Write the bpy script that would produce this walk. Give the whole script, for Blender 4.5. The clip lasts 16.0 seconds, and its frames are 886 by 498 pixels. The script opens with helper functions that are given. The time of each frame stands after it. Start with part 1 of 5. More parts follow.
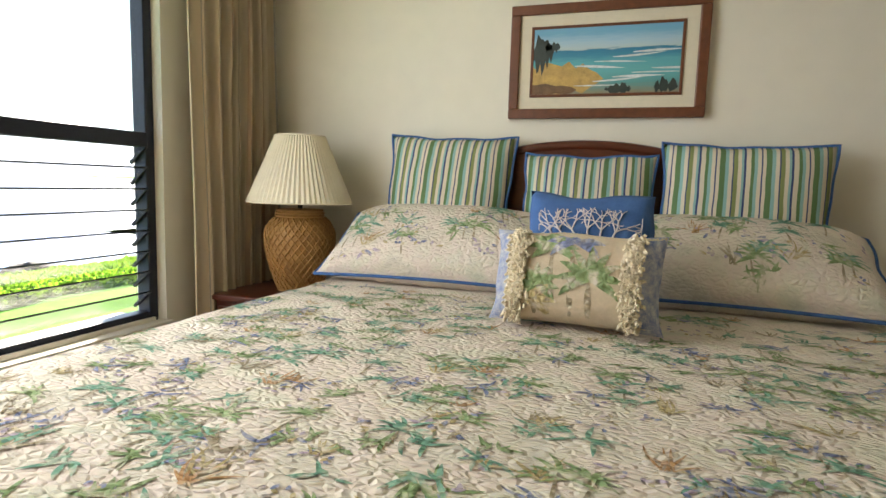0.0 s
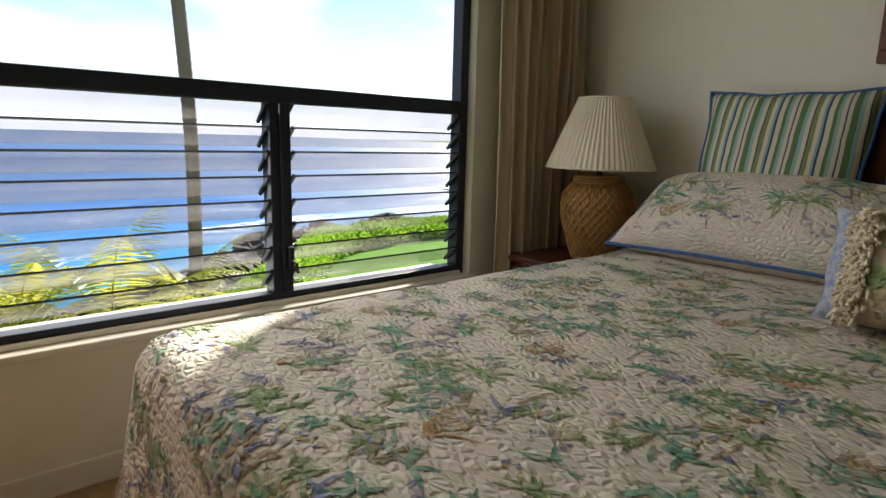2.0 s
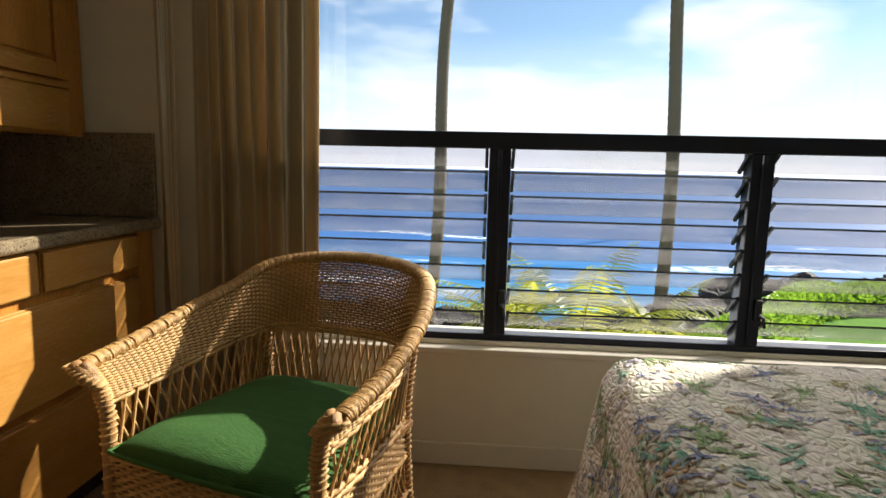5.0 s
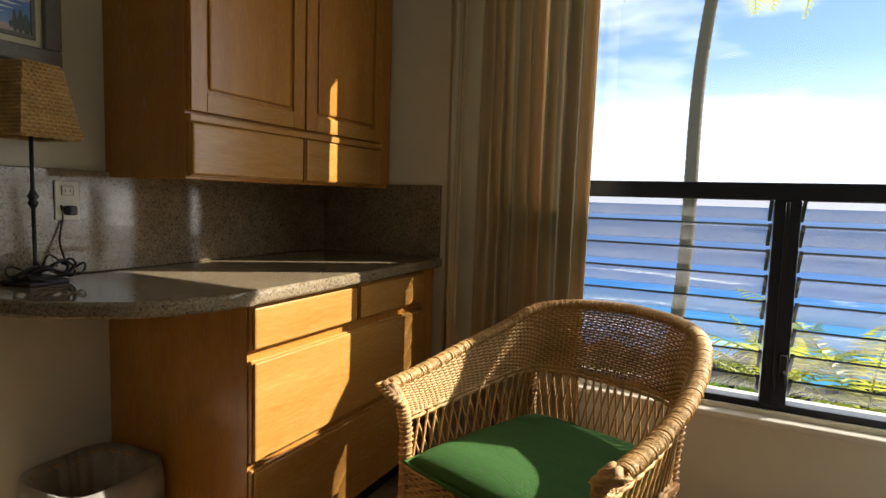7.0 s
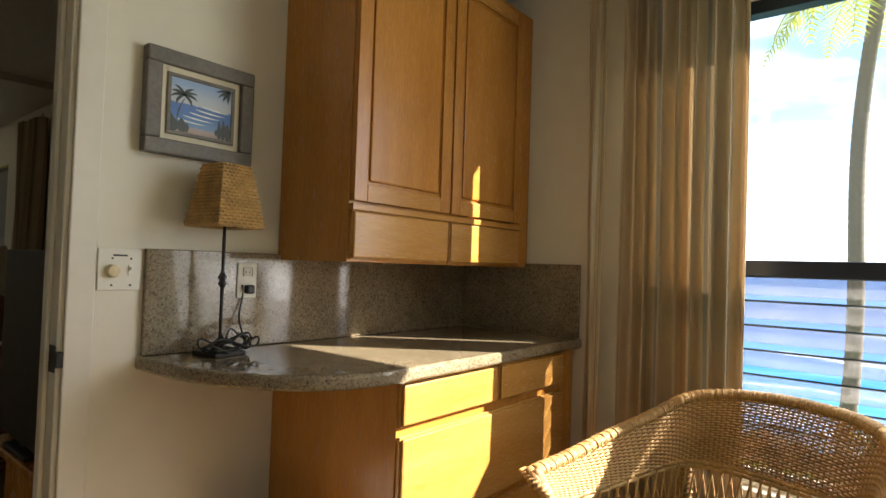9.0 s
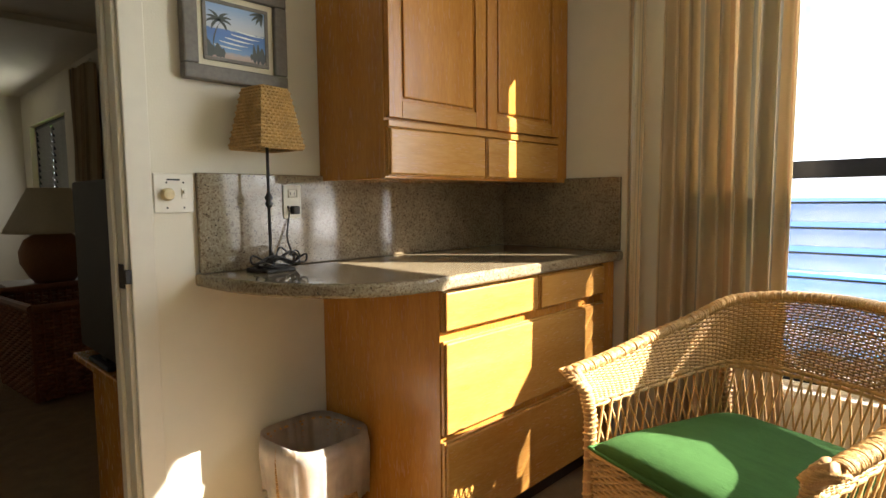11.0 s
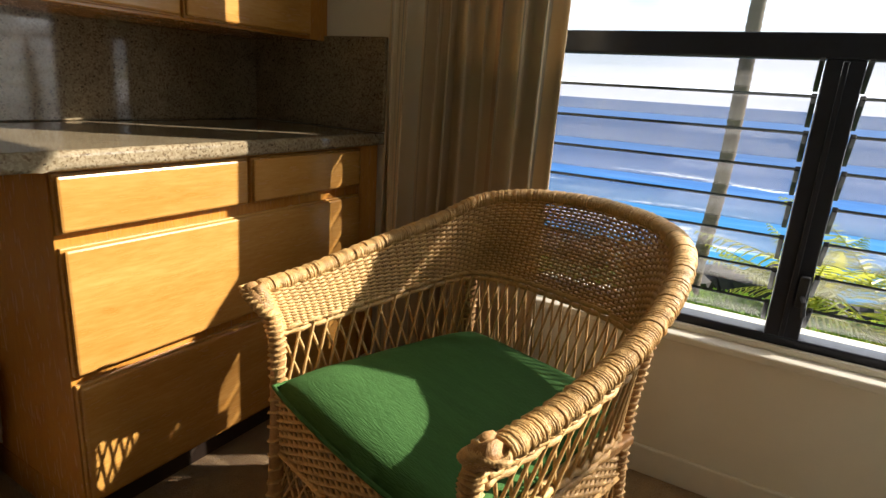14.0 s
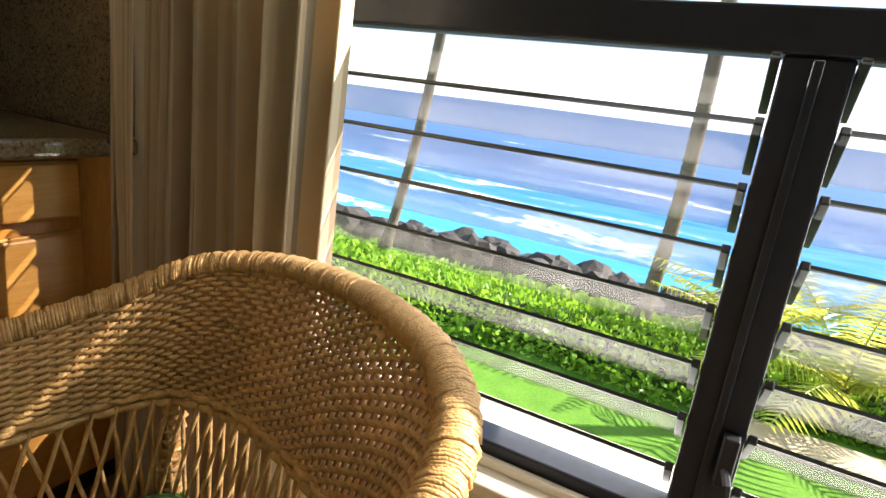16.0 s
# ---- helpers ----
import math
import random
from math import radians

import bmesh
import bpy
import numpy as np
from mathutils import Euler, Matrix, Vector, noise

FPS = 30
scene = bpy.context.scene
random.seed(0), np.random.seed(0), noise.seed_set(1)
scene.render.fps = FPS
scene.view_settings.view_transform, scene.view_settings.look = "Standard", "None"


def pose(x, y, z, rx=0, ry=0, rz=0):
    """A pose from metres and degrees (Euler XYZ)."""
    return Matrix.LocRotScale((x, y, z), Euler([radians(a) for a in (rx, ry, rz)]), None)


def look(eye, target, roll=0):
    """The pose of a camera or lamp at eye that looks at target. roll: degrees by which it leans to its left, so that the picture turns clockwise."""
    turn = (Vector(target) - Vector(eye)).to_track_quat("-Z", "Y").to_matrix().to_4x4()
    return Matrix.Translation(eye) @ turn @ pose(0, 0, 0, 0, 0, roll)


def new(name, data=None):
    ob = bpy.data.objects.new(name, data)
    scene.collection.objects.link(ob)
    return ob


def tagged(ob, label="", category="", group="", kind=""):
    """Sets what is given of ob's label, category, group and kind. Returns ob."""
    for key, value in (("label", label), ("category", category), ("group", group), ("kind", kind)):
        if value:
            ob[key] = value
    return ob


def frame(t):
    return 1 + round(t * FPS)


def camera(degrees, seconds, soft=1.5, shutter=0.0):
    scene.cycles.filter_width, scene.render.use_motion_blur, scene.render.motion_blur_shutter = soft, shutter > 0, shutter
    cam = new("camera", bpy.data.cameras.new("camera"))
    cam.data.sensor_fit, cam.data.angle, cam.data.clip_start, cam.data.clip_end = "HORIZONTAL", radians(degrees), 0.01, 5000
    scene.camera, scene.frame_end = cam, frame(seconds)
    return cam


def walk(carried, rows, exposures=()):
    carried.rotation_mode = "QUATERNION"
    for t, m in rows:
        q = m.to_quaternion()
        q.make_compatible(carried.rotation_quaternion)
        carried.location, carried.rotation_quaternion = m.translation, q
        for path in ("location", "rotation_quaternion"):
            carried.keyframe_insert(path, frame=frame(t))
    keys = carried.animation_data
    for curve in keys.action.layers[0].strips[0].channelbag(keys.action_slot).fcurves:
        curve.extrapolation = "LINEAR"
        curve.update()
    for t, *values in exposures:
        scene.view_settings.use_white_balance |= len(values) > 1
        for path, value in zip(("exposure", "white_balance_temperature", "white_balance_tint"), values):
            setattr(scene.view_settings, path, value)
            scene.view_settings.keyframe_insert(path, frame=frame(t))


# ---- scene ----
cam = camera(75.1, 16.0)
ROWS = [
    (0.0, 1.907, 1.807, 1.080, 19.06, -6.38, -1.72),
    (0.5, 1.884, 1.836, 1.075, 24.27, -7.04, -2.19),
    (1.0, 1.865, 1.873, 1.077, 32.20, -8.40, -2.55),
    (1.5, 1.933, 1.898, 1.110, 41.35, -10.06, -2.42),
    (2.0, 1.936, 1.908, 1.085, 49.73, -10.75, -1.50),
    (2.5, 1.983, 1.900, 1.097, 58.85, -12.31, -1.97),
    (3.0, 2.051, 1.883, 1.098, 65.78, -13.37, -1.59),
    (3.5, 2.079, 1.872, 1.121, 72.55, -12.43, -2.11),
    (6.0, 2.078, 1.833, 1.125, 106.79, -7.18, -1.27),
    (6.5, 2.120, 1.802, 1.156, 111.62, -7.54, -1.75),
    (7.0, 2.188, 1.765, 1.175, 117.35, -5.15, -1.72),
    (7.5, 2.195, 1.738, 1.194, 123.62, -2.11, -2.81),
    (8.0, 2.235, 1.722, 1.208, 126.87, 1.80, -3.02),
    (10.5, 2.256, 1.772, 1.154, 134.27, -1.49, 0.61),
    (11.0, 2.260, 1.782, 1.133, 134.22, -4.84, 0.55),
    (11.5, 2.248, 1.804, 1.118, 134.38, -8.04, 0.24),
    (12.0, 2.225, 1.825, 1.099, 134.84, -10.79, -0.18),
    (12.5, 2.158, 1.859, 1.084, 136.31, -12.68, -1.55),
    (13.0, 2.006, 1.863, 1.060, 134.24, -14.39, -2.21),
    (13.5, 1.809, 1.829, 1.069, 128.02, -15.57, -3.73),
    (14.0, 1.628, 1.835, 1.078, 121.25, -15.70, -3.66),
    (14.5, 1.385, 1.894, 1.071, 120.16, -15.42, -5.24),
    (15.0, 1.169, 1.871, 1.085, 115.68, -16.75, -4.72),
    (15.5, 0.956, 1.878, 1.091, 116.97, -16.88, -6.30),
    (16.0, 0.833, 1.864, 1.096, 118.92, -15.03, -7.18),
]
EXPOSURES = [(0.0, 2.65), (1.0, 1.95), (2.0, 1.25), (3.5, 0.95), (6.0, 1.15), (7.0, 1.3), (8.0, 1.75), (10.5, 2.85), (11.0, 2.65), (12.5, 2.05), (13.5, 1.5), (14.3, 1.35), (15.0, 1.65), (16.0, 2.0)]
walk(cam, [(t, pose(x, y, z, 90 + pitch, roll, yaw)) for t, x, y, z, yaw, pitch, roll in ROWS], EXPOSURES)
SKY, SUN = 0.08, 5.0

# ---- world, sun ----
SUN_EL, SUN_AZ = radians(33), radians(128)   # azimuth: where the sun stands, from +x towards +y
world = bpy.data.worlds.new("world")
scene.world = world
world.use_nodes = True
wn, wl = world.node_tree.nodes, world.node_tree.links
wn.clear()
sky = wn.new("ShaderNodeTexSky")
sky.sky_type, sky.sun_disc = "NISHITA", False
sky.sun_elevation, sky.sun_rotation = SUN_EL, radians(90) - SUN_AZ
sky.dust_density, sky.ozone_density = 0.1, 2.6
# soft trade-wind clouds over the sea
wco = wn.new("ShaderNodeTexCoord")
wmap = wn.new("ShaderNodeMapping")
wmap.inputs["Scale"].default_value = (1.0, 1.0, 3.2)
wnoise = wn.new("ShaderNodeTexNoise")
wnoise.inputs["Scale"].default_value, wnoise.inputs["Detail"].default_value = 2.6, 7
wramp = wn.new("ShaderNodeMapRange")
wramp.inputs["From Min"].default_value, wramp.inputs["From Max"].default_value = 0.47, 0.68
wmix = wn.new("ShaderNodeMix")
wmix.data_type = "RGBA"
wmix.inputs[7].default_value = (9.5, 9.6, 9.8, 1)
wbg = wn.new("ShaderNodeBackground")
wbg.inputs["Strength"].default_value = SKY
wout = wn.new("ShaderNodeOutputWorld")
wl.new(wco.outputs["Generated"], wmap.inputs["Vector"])
wl.new(wmap.outputs["Vector"], wnoise.inputs["Vector"])
wl.new(wnoise.outputs["Fac"], wramp.inputs["Value"])
wl.new(wramp.outputs["Result"], wmix.inputs[0])
wl.new(sky.outputs["Color"], wmix.inputs[6])
# pale haze that lies on the horizon
wsep, whz, wair = wn.new("ShaderNodeSeparateXYZ"), wn.new("ShaderNodeMapRange"), wn.new("ShaderNodeMix")
whz.inputs["From Min"].default_value, whz.inputs["From Max"].default_value = 0.0, 0.22
whz.inputs["To Min"].default_value, whz.inputs["To Max"].default_value = 0.85, 0.0
wair.data_type = "RGBA"
wair.inputs[7].default_value = (7.6, 8.3, 9.6, 1)
wl.new(wco.outputs["Generated"], wsep.inputs[0])
wl.new(wsep.outputs["Z"], whz.inputs["Value"])
wl.new(whz.outputs["Result"], wair.inputs[0])
wl.new(wmix.outputs[2], wair.inputs[6])
wl.new(wair.outputs[2], wbg.inputs["Color"])
wl.new(wbg.outputs["Background"], wout.inputs["Surface"])

sun_dir = Vector((math.cos(SUN_EL) * math.cos(SUN_AZ), math.cos(SUN_EL) * math.sin(SUN_AZ), math.sin(SUN_EL)))
sun = new("sun", bpy.data.lights.new("sun", "SUN"))
sun.data.energy, sun.data.angle, sun.data.color = SUN, radians(0.6), (1.0, 0.93, 0.80)
sun.matrix_world = look((0, 0, 0), -sun_dir)
# area lamps added just inside the two windows, topping up the sky's light
for nm, at, sx, sy, watt in (("window_fill", (-0.02, 2.35, 1.32), 1.6, 2.7, 11.5), ("far_window_fill", (0.69, -5.8, 1.42), 1.1, 1.5, 2.2)):
    ar = new(nm, bpy.data.lights.new(nm, "AREA"))
    ar.data.shape, ar.data.size, ar.data.size_y, ar.data.energy, ar.data.color = "RECTANGLE", sx, sy, watt, (1.0, 0.97, 0.92)
    ar.matrix_world = look(at, (at[0] + 1, at[1], at[2] - 0.12))


# ---- helpers for building ----
def part(name, bm, material, parent=None, label="", smooth=False):
    me = bpy.data.meshes.new(name)
    bmesh.ops.recalc_face_normals(bm, faces=bm.faces)
    bm.to_mesh(me)
    bm.free()
    for m in material if isinstance(material, (list, tuple)) else [material]:
        me.materials.append(m)
    if smooth:
        me.shade_smooth()
    ob = new(name, me)
    if parent is not None:
        ob.parent = parent
    return tagged(ob, label)


def share(name, source, parent, m=None):
    """Another object on the same mesh."""
    ob = new(name, source.data)
    ob.parent = parent
    if m is not None:
        ob.matrix_basis = m
    return ob


def thing(name, label, category, group="", at=None):
    ob = tagged(new(name), label, category, group)
    ob.empty_display_size = 0.1
    if at is not None:
        ob.matrix_basis = at
    return ob


def box(x0, x1, y0, y1, z0, z1, bevel=0.0, bm=None, segs=2):
    b = bmesh.new()
    vs = bmesh.ops.create_cube(b, size=1)["verts"]
    for v in vs:
        v.co = Vector(((x0 + x1) / 2 + v.co.x * (x1 - x0), (y0 + y1) / 2 + v.co.y * (y1 - y0), (z0 + z1) / 2 + v.co.z * (z1 - z0)))
    if bevel:
        bmesh.ops.bevel(b, geom=list(b.edges), offset=bevel, segments=segs, profile=0.5, affect="EDGES")
    return merge(bm, b)


def merge(bm, b):
    if bm is None:
        return b
    me = bpy.data.meshes.new("tmp")
    b.to_mesh(me)
    b.free()
    bm.from_mesh(me)
    bpy.data.meshes.remove(me)
    return bm


def tube(pts, r, n=6, closed=False, bm=None, caps=True, flat=1.0):
    """A tube along points; r may be a number or a list."""
    b = bm if bm is not None else bmesh.new()
    pts = [Vector(p) for p in pts]
    rings, up = [], None
    for i, p in enumerate(pts):
        a = pts[(i - 1) % len(pts)] if closed or i else p
        c = pts[(i + 1) % len(pts)] if closed or i < len(pts) - 1 else p
        d = (c - a).normalized()
        if up is None:
            up = Vector((0, 0, 1)) if abs(d.z) < 0.9 else Vector((1, 0, 0))
        s = d.cross(up)
        if s.length < 1e-6:
            s = d.orthogonal()
        s.normalize()
        up = s.cross(d)
        rr = r[i] if isinstance(r, (list, tuple)) else r
        rings.append([b.verts.new(p + rr * (math.cos(k * math.tau / n) * s + flat * math.sin(k * math.tau / n) * up)) for k in range(n)])
    last = len(rings) if closed else len(rings) - 1
    for i in range(last):
        q, w = rings[i], rings[(i + 1) % len(rings)]
        for k in range(n):
            b.faces.new((q[k], q[(k + 1) % n], w[(k + 1) % n], w[k]))
    if caps and not closed:
        b.faces.new(rings[0])
        b.faces.new(rings[-1])
    return b


def lathe(profile, n=32, bm=None, cx=0.0, cy=0.0, wob=None):
    """Turn a profile of (radius, z) round the z axis."""
    b = bm if bm is not None else bmesh.new()
    rings = []
    for r, z in profile:
        rings.append([b.verts.new((cx + (r + (wob(k, n, r) if wob else 0)) * math.cos(k * math.tau / n), cy + (r + (wob(k, n, r) if wob else 0)) * math.sin(k * math.tau / n), z)) for k in range(n)])
    for q, w in zip(rings, rings[1:]):
        for k in range(n):
            b.faces.new((q[k], q[(k + 1) % n], w[(k + 1) % n], w[k]))
    return b


def grid(nu, nv, f, bm=None, mat=0):
    b = bm if bm is not None else bmesh.new()
    g = [[b.verts.new(f(i / nu, j / nv)) for j in range(nv + 1)] for i in range(nu + 1)]
    for i in range(nu):
        for j in range(nv):
            b.faces.new((g[i][j], g[i + 1][j], g[i + 1][j + 1], g[i][j + 1])).material_index = mat
    return b


def smooth(a, b, x):
    x = min(1, max(0, (x - a) / (b - a)))
    return x * x * (3 - 2 * x)


# ---- materials ----
def material(name, color, rough=0.6, metal=0.0, vary=0.15, scale=8.0, bump=0.0, bump_scale=60.0, stretch=(1, 1, 1), color2=None, spec=0.5, sheen=0.0, random=0.0, fine=True):
    """A node material: two scales of noise vary the colour and the gloss, a third gives relief."""
    m = bpy.data.materials.new(name)
    m.use_nodes = True
    n, l = m.node_tree.nodes, m.node_tree.links
    p = n["Principled BSDF"]
    p.inputs["Metallic"].default_value = metal
    p.inputs["Specular IOR Level"].default_value = spec
    if sheen:
        p.inputs["Sheen Weight"].default_value = sheen
    co = n.new("ShaderNodeTexCoord")
    mp = n.new("ShaderNodeMapping")
    mp.inputs["Scale"].default_value = stretch
    l.new(co.outputs["Object"], mp.inputs["Vector"])
    big, small = n.new("ShaderNodeTexNoise"), n.new("ShaderNodeTexNoise")
    big.inputs["Scale"].default_value, big.inputs["Detail"].default_value = scale, 4
    small.inputs["Scale"].default_value, small.inputs["Detail"].default_value = scale * 9, 5
    for q in (big, small):
        l.new(mp.outputs["Vector"], q.inputs["Vector"])
    add = n.new("ShaderNodeMath")
    add.operation = "ADD"
    l.new(big.outputs["Fac"], add.inputs[0])
    l.new(small.outputs["Fac"], add.inputs[1])
    rng = n.new("ShaderNodeMapRange")
    rng.inputs["From Min"].default_value, rng.inputs["From Max"].default_value = 0.65, 1.35
    l.new(add.outputs[0], rng.inputs["Value"])
    mix = n.new("ShaderNodeMix")
    mix.data_type = "RGBA"
    c2 = color2 or [c * (1 - vary) for c in color]
    c1 = color if color2 else [min(1, c * (1 + vary * 0.6)) for c in color]
    mix.inputs[6].default_value, mix.inputs[7].default_value = (*c1, 1), (*c2, 1)
    l.new(rng.outputs["Result"], mix.inputs[0])
    out = mix.outputs[2]
    if random:
        info = n.new("ShaderNodeObjectInfo")
        hsv = n.new("ShaderNodeHueSaturation")
        vr = n.new("ShaderNodeMapRange")
        vr.inputs["To Min"].default_value, vr.inputs["To Max"].default_value = 1 - random, 1 + random
        l.new(info.outputs["Random"], vr.inputs["Value"])
        l.new(vr.outputs["Result"], hsv.inputs["Value"])
        l.new(out, hsv.inputs["Color"])
        out = hsv.outputs["Color"]
    l.new(out, p.inputs["Base Color"])
    rr = n.new("ShaderNodeMapRange")
    rr.inputs["To Min"].default_value, rr.inputs["To Max"].default_value = max(0.02, rough - 0.06), min(1, rough + 0.06)
    l.new(small.outputs["Fac"], rr.inputs["Value"])
    l.new(rr.outputs["Result"], p.inputs["Roughness"])
    if bump:
        bn = n.new("ShaderNodeTexNoise")
        bn.inputs["Scale"].default_value, bn.inputs["Detail"].default_value = bump_scale, 3
        l.new(mp.outputs["Vector"], bn.inputs["Vector"])
        bp = n.new("ShaderNodeBump")
        bp.inputs["Strength"].default_value, bp.inputs["Distance"].default_value = bump, 0.01
        l.new(bn.outputs["Fac"], bp.inputs["Height"])
        l.new(bp.outputs["Normal"], p.inputs["Normal"])
    return m


WALL = material("wall_paint", (0.72, 0.68, 0.57), 0.7, vary=0.04, scale=1.2, bump=0.06, bump_scale=160)
CEIL = material("ceiling_paint", (0.66, 0.63, 0.56), 0.85, vary=0.05, scale=1.5, bump=0.2, bump_scale=120)
TRIM = material("trim_paint", (0.70, 0.66, 0.56), 0.45, vary=0.05, scale=3)
CARPET = material("carpet", (0.34, 0.215, 0.095), 0.97, vary=0.35, scale=14, bump=0.9, bump_scale=260, spec=0.1, sheen=0.2)
FRAME = material("window_metal", (0.012, 0.016, 0.03), 0.42, vary=0.3, scale=6, spec=0.4)
CLIP = material("clip_metal", (0.012, 0.014, 0.02), 0.5, vary=0.3)
MAPLE = material("maple", (0.50, 0.235, 0.048), 0.26, color2=(0.35, 0.138, 0.022), scale=2.2, stretch=(6, 6, 0.9), spec=0.45, random=0.06)
MAPLE_H = material("maple_cross", (0.54, 0.295, 0.085), 0.26, color2=(0.40, 0.175, 0.03), scale=2.2, stretch=(0.9, 6, 6), spec=0.45, random=0.06)
DARK = material("shadow_gap", (0.03, 0.015, 0.006), 0.8)
MAHOG = material("mahogany", (0.115, 0.03, 0.012), 0.3, color2=(0.06, 0.016, 0.008), scale=2, stretch=(1, 6, 6))
WICKER = material("wicker", (0.56, 0.34, 0.13), 0.5, vary=0.35, scale=11, bump=0.3, bump_scale=300)
WICKER_D = material("wicker_dark", (0.40, 0.21, 0.075), 0.5, vary=0.35, scale=11, bump=0.3, bump_scale=300)
RED_WICKER = material("red_wicker", (0.27, 0.095, 0.04), 0.45, vary=0.4, scale=12)
GREEN_CLOTH = material("green_cloth", (0.05, 0.122, 0.036), 0.95, vary=0.18, scale=30, bump=0.35, bump_scale=500, stretch=(1, 0.12, 1), spec=0.1)
BLACK = material("black_metal", (0.012, 0.011, 0.01), 0.45, vary=0.3, bump=0.2, bump_scale=150)
PLATE = material("plate_plastic", (0.72, 0.69, 0.6), 0.35, vary=0.03)
SHADE = material("lamp_shade_cloth", (0.72, 0.65, 0.50), 0.85, vary=0.06, scale=6)
LINER = material("bin_liner", (0.75, 0.68, 0.58), 0.3, vary=0.12, scale=9, bump=0.5, bump_scale=25)
BLUE = material("blue_cloth", (0.055, 0.135, 0.34), 0.9, vary=0.2, scale=25, bump=0.3, bump_scale=350)


def nodes_of(name):
    m = bpy.data.materials.new(name)
    m.use_nodes = True
    return m, m.node_tree.nodes, m.node_tree.links, m.node_tree.nodes["Principled BSDF"]


def ramp(n, stops, constant=False):
    r = n.new("ShaderNodeValToRGB")
    r.color_ramp.interpolation = "CONSTANT" if constant else "LINEAR"
    e = r.color_ramp.elements
    while len(e) < len(stops):
        e.new(1.0)
    for el, (at, c) in zip(e, stops):
        el.position, el.color = at, (*c, 1)
    return r


def granite():
    m, n, l, p = nodes_of("granite")
    co = n.new("ShaderNodeTexCoord")
    v = n.new("ShaderNodeTexVoronoi")
    v.inputs["Scale"].default_value = 215
    l.new(co.outputs["Object"], v.inputs["Vector"])
    r = ramp(n, [(0, (0.07, 0.05, 0.034)), (0.09, (0.19, 0.135, 0.08)), (0.26, (0.30, 0.235, 0.15)), (0.55, (0.37, 0.30, 0.20)), (0.85, (0.26, 0.19, 0.12))], True)
    l.new(v.outputs["Color"], r.inputs["Fac"])
    v2 = n.new("ShaderNodeTexNoise")
    v2.inputs["Scale"].default_value, v2.inputs["Detail"].default_value = 14, 6
    l.new(co.outputs["Object"], v2.inputs["Vector"])
    mx = n.new("ShaderNodeMix")
    mx.data_type, mx.blend_type = "RGBA", "MULTIPLY"
    mx.inputs[0].default_value = 0.5
    l.new(r.outputs["Color"], mx.inputs[6])
    l.new(v2.outputs["Fac"], mx.inputs[7])
    l.new(mx.outputs[2], p.inputs["Base Color"])
    p.inputs["Roughness"].default_value = 0.07
    return m


GRANITE = granite()


def glass(name, tint, haze, rough=0.0):
    """Thin window glass: clear, glossy by Fresnel, with a film of salt that scatters a little light."""
    m, n, l, p = nodes_of(name)
    n.remove(p)
    tr, gl, df, tl = n.new("ShaderNodeBsdfTransparent"), n.new("ShaderNodeBsdfGlossy"), n.new("ShaderNodeBsdfDiffuse"), n.new("ShaderNodeBsdfTranslucent")
    tr.inputs["Color"].default_value = (*tint, 1)
    gl.inputs["Roughness"].default_value = rough
    df.inputs["Color"].default_value = tl.inputs["Color"].default_value = (0.75, 0.72, 0.68, 1)
    co, ns = n.new("ShaderNodeTexCoord"), n.new("ShaderNodeTexNoise")
    ns.inputs["Scale"].default_value, ns.inputs["Detail"].default_value = 7, 8
    l.new(co.outputs["Object"], ns.inputs["Vector"])
    rg = n.new("ShaderNodeMapRange")
    rg.inputs["From Min"].default_value, rg.inputs["From Max"].default_value = 0.3, 0.75
    rg.inputs["To Min"].default_value, rg.inputs["To Max"].default_value = haze * 0.6, haze * 1.5
    l.new(ns.outputs["Fac"], rg.inputs["Value"])
    film, m1, m2 = n.new("ShaderNodeMixShader"), n.new("ShaderNodeMixShader"), n.new("ShaderNodeMixShader")
    l.new(df.outputs[0], film.inputs[1])
    l.new(tl.outputs[0], film.inputs[2])
    l.new(rg.outputs["Result"], m1.inputs[0])
    l.new(tr.outputs[0], m1.inputs[1])
    l.new(film.outputs[0], m1.inputs[2])
    m2.inputs[0].default_value = 0.035
    l.new(m1.outputs[0], m2.inputs[1])
    l.new(gl.outputs[0], m2.inputs[2])
    l.new(m2.outputs[0], n["Material Output"].inputs["Surface"])
    return m


PANE = glass("pane_glass", (0.97, 0.98, 0.98), 0.004)
LOUVRE = glass("louvre_glass", (0.80, 0.79, 0.80), 0.055, 0.02)
GLASS_EDGE = material("glass_edge", (0.012, 0.02, 0.02), 0.3)


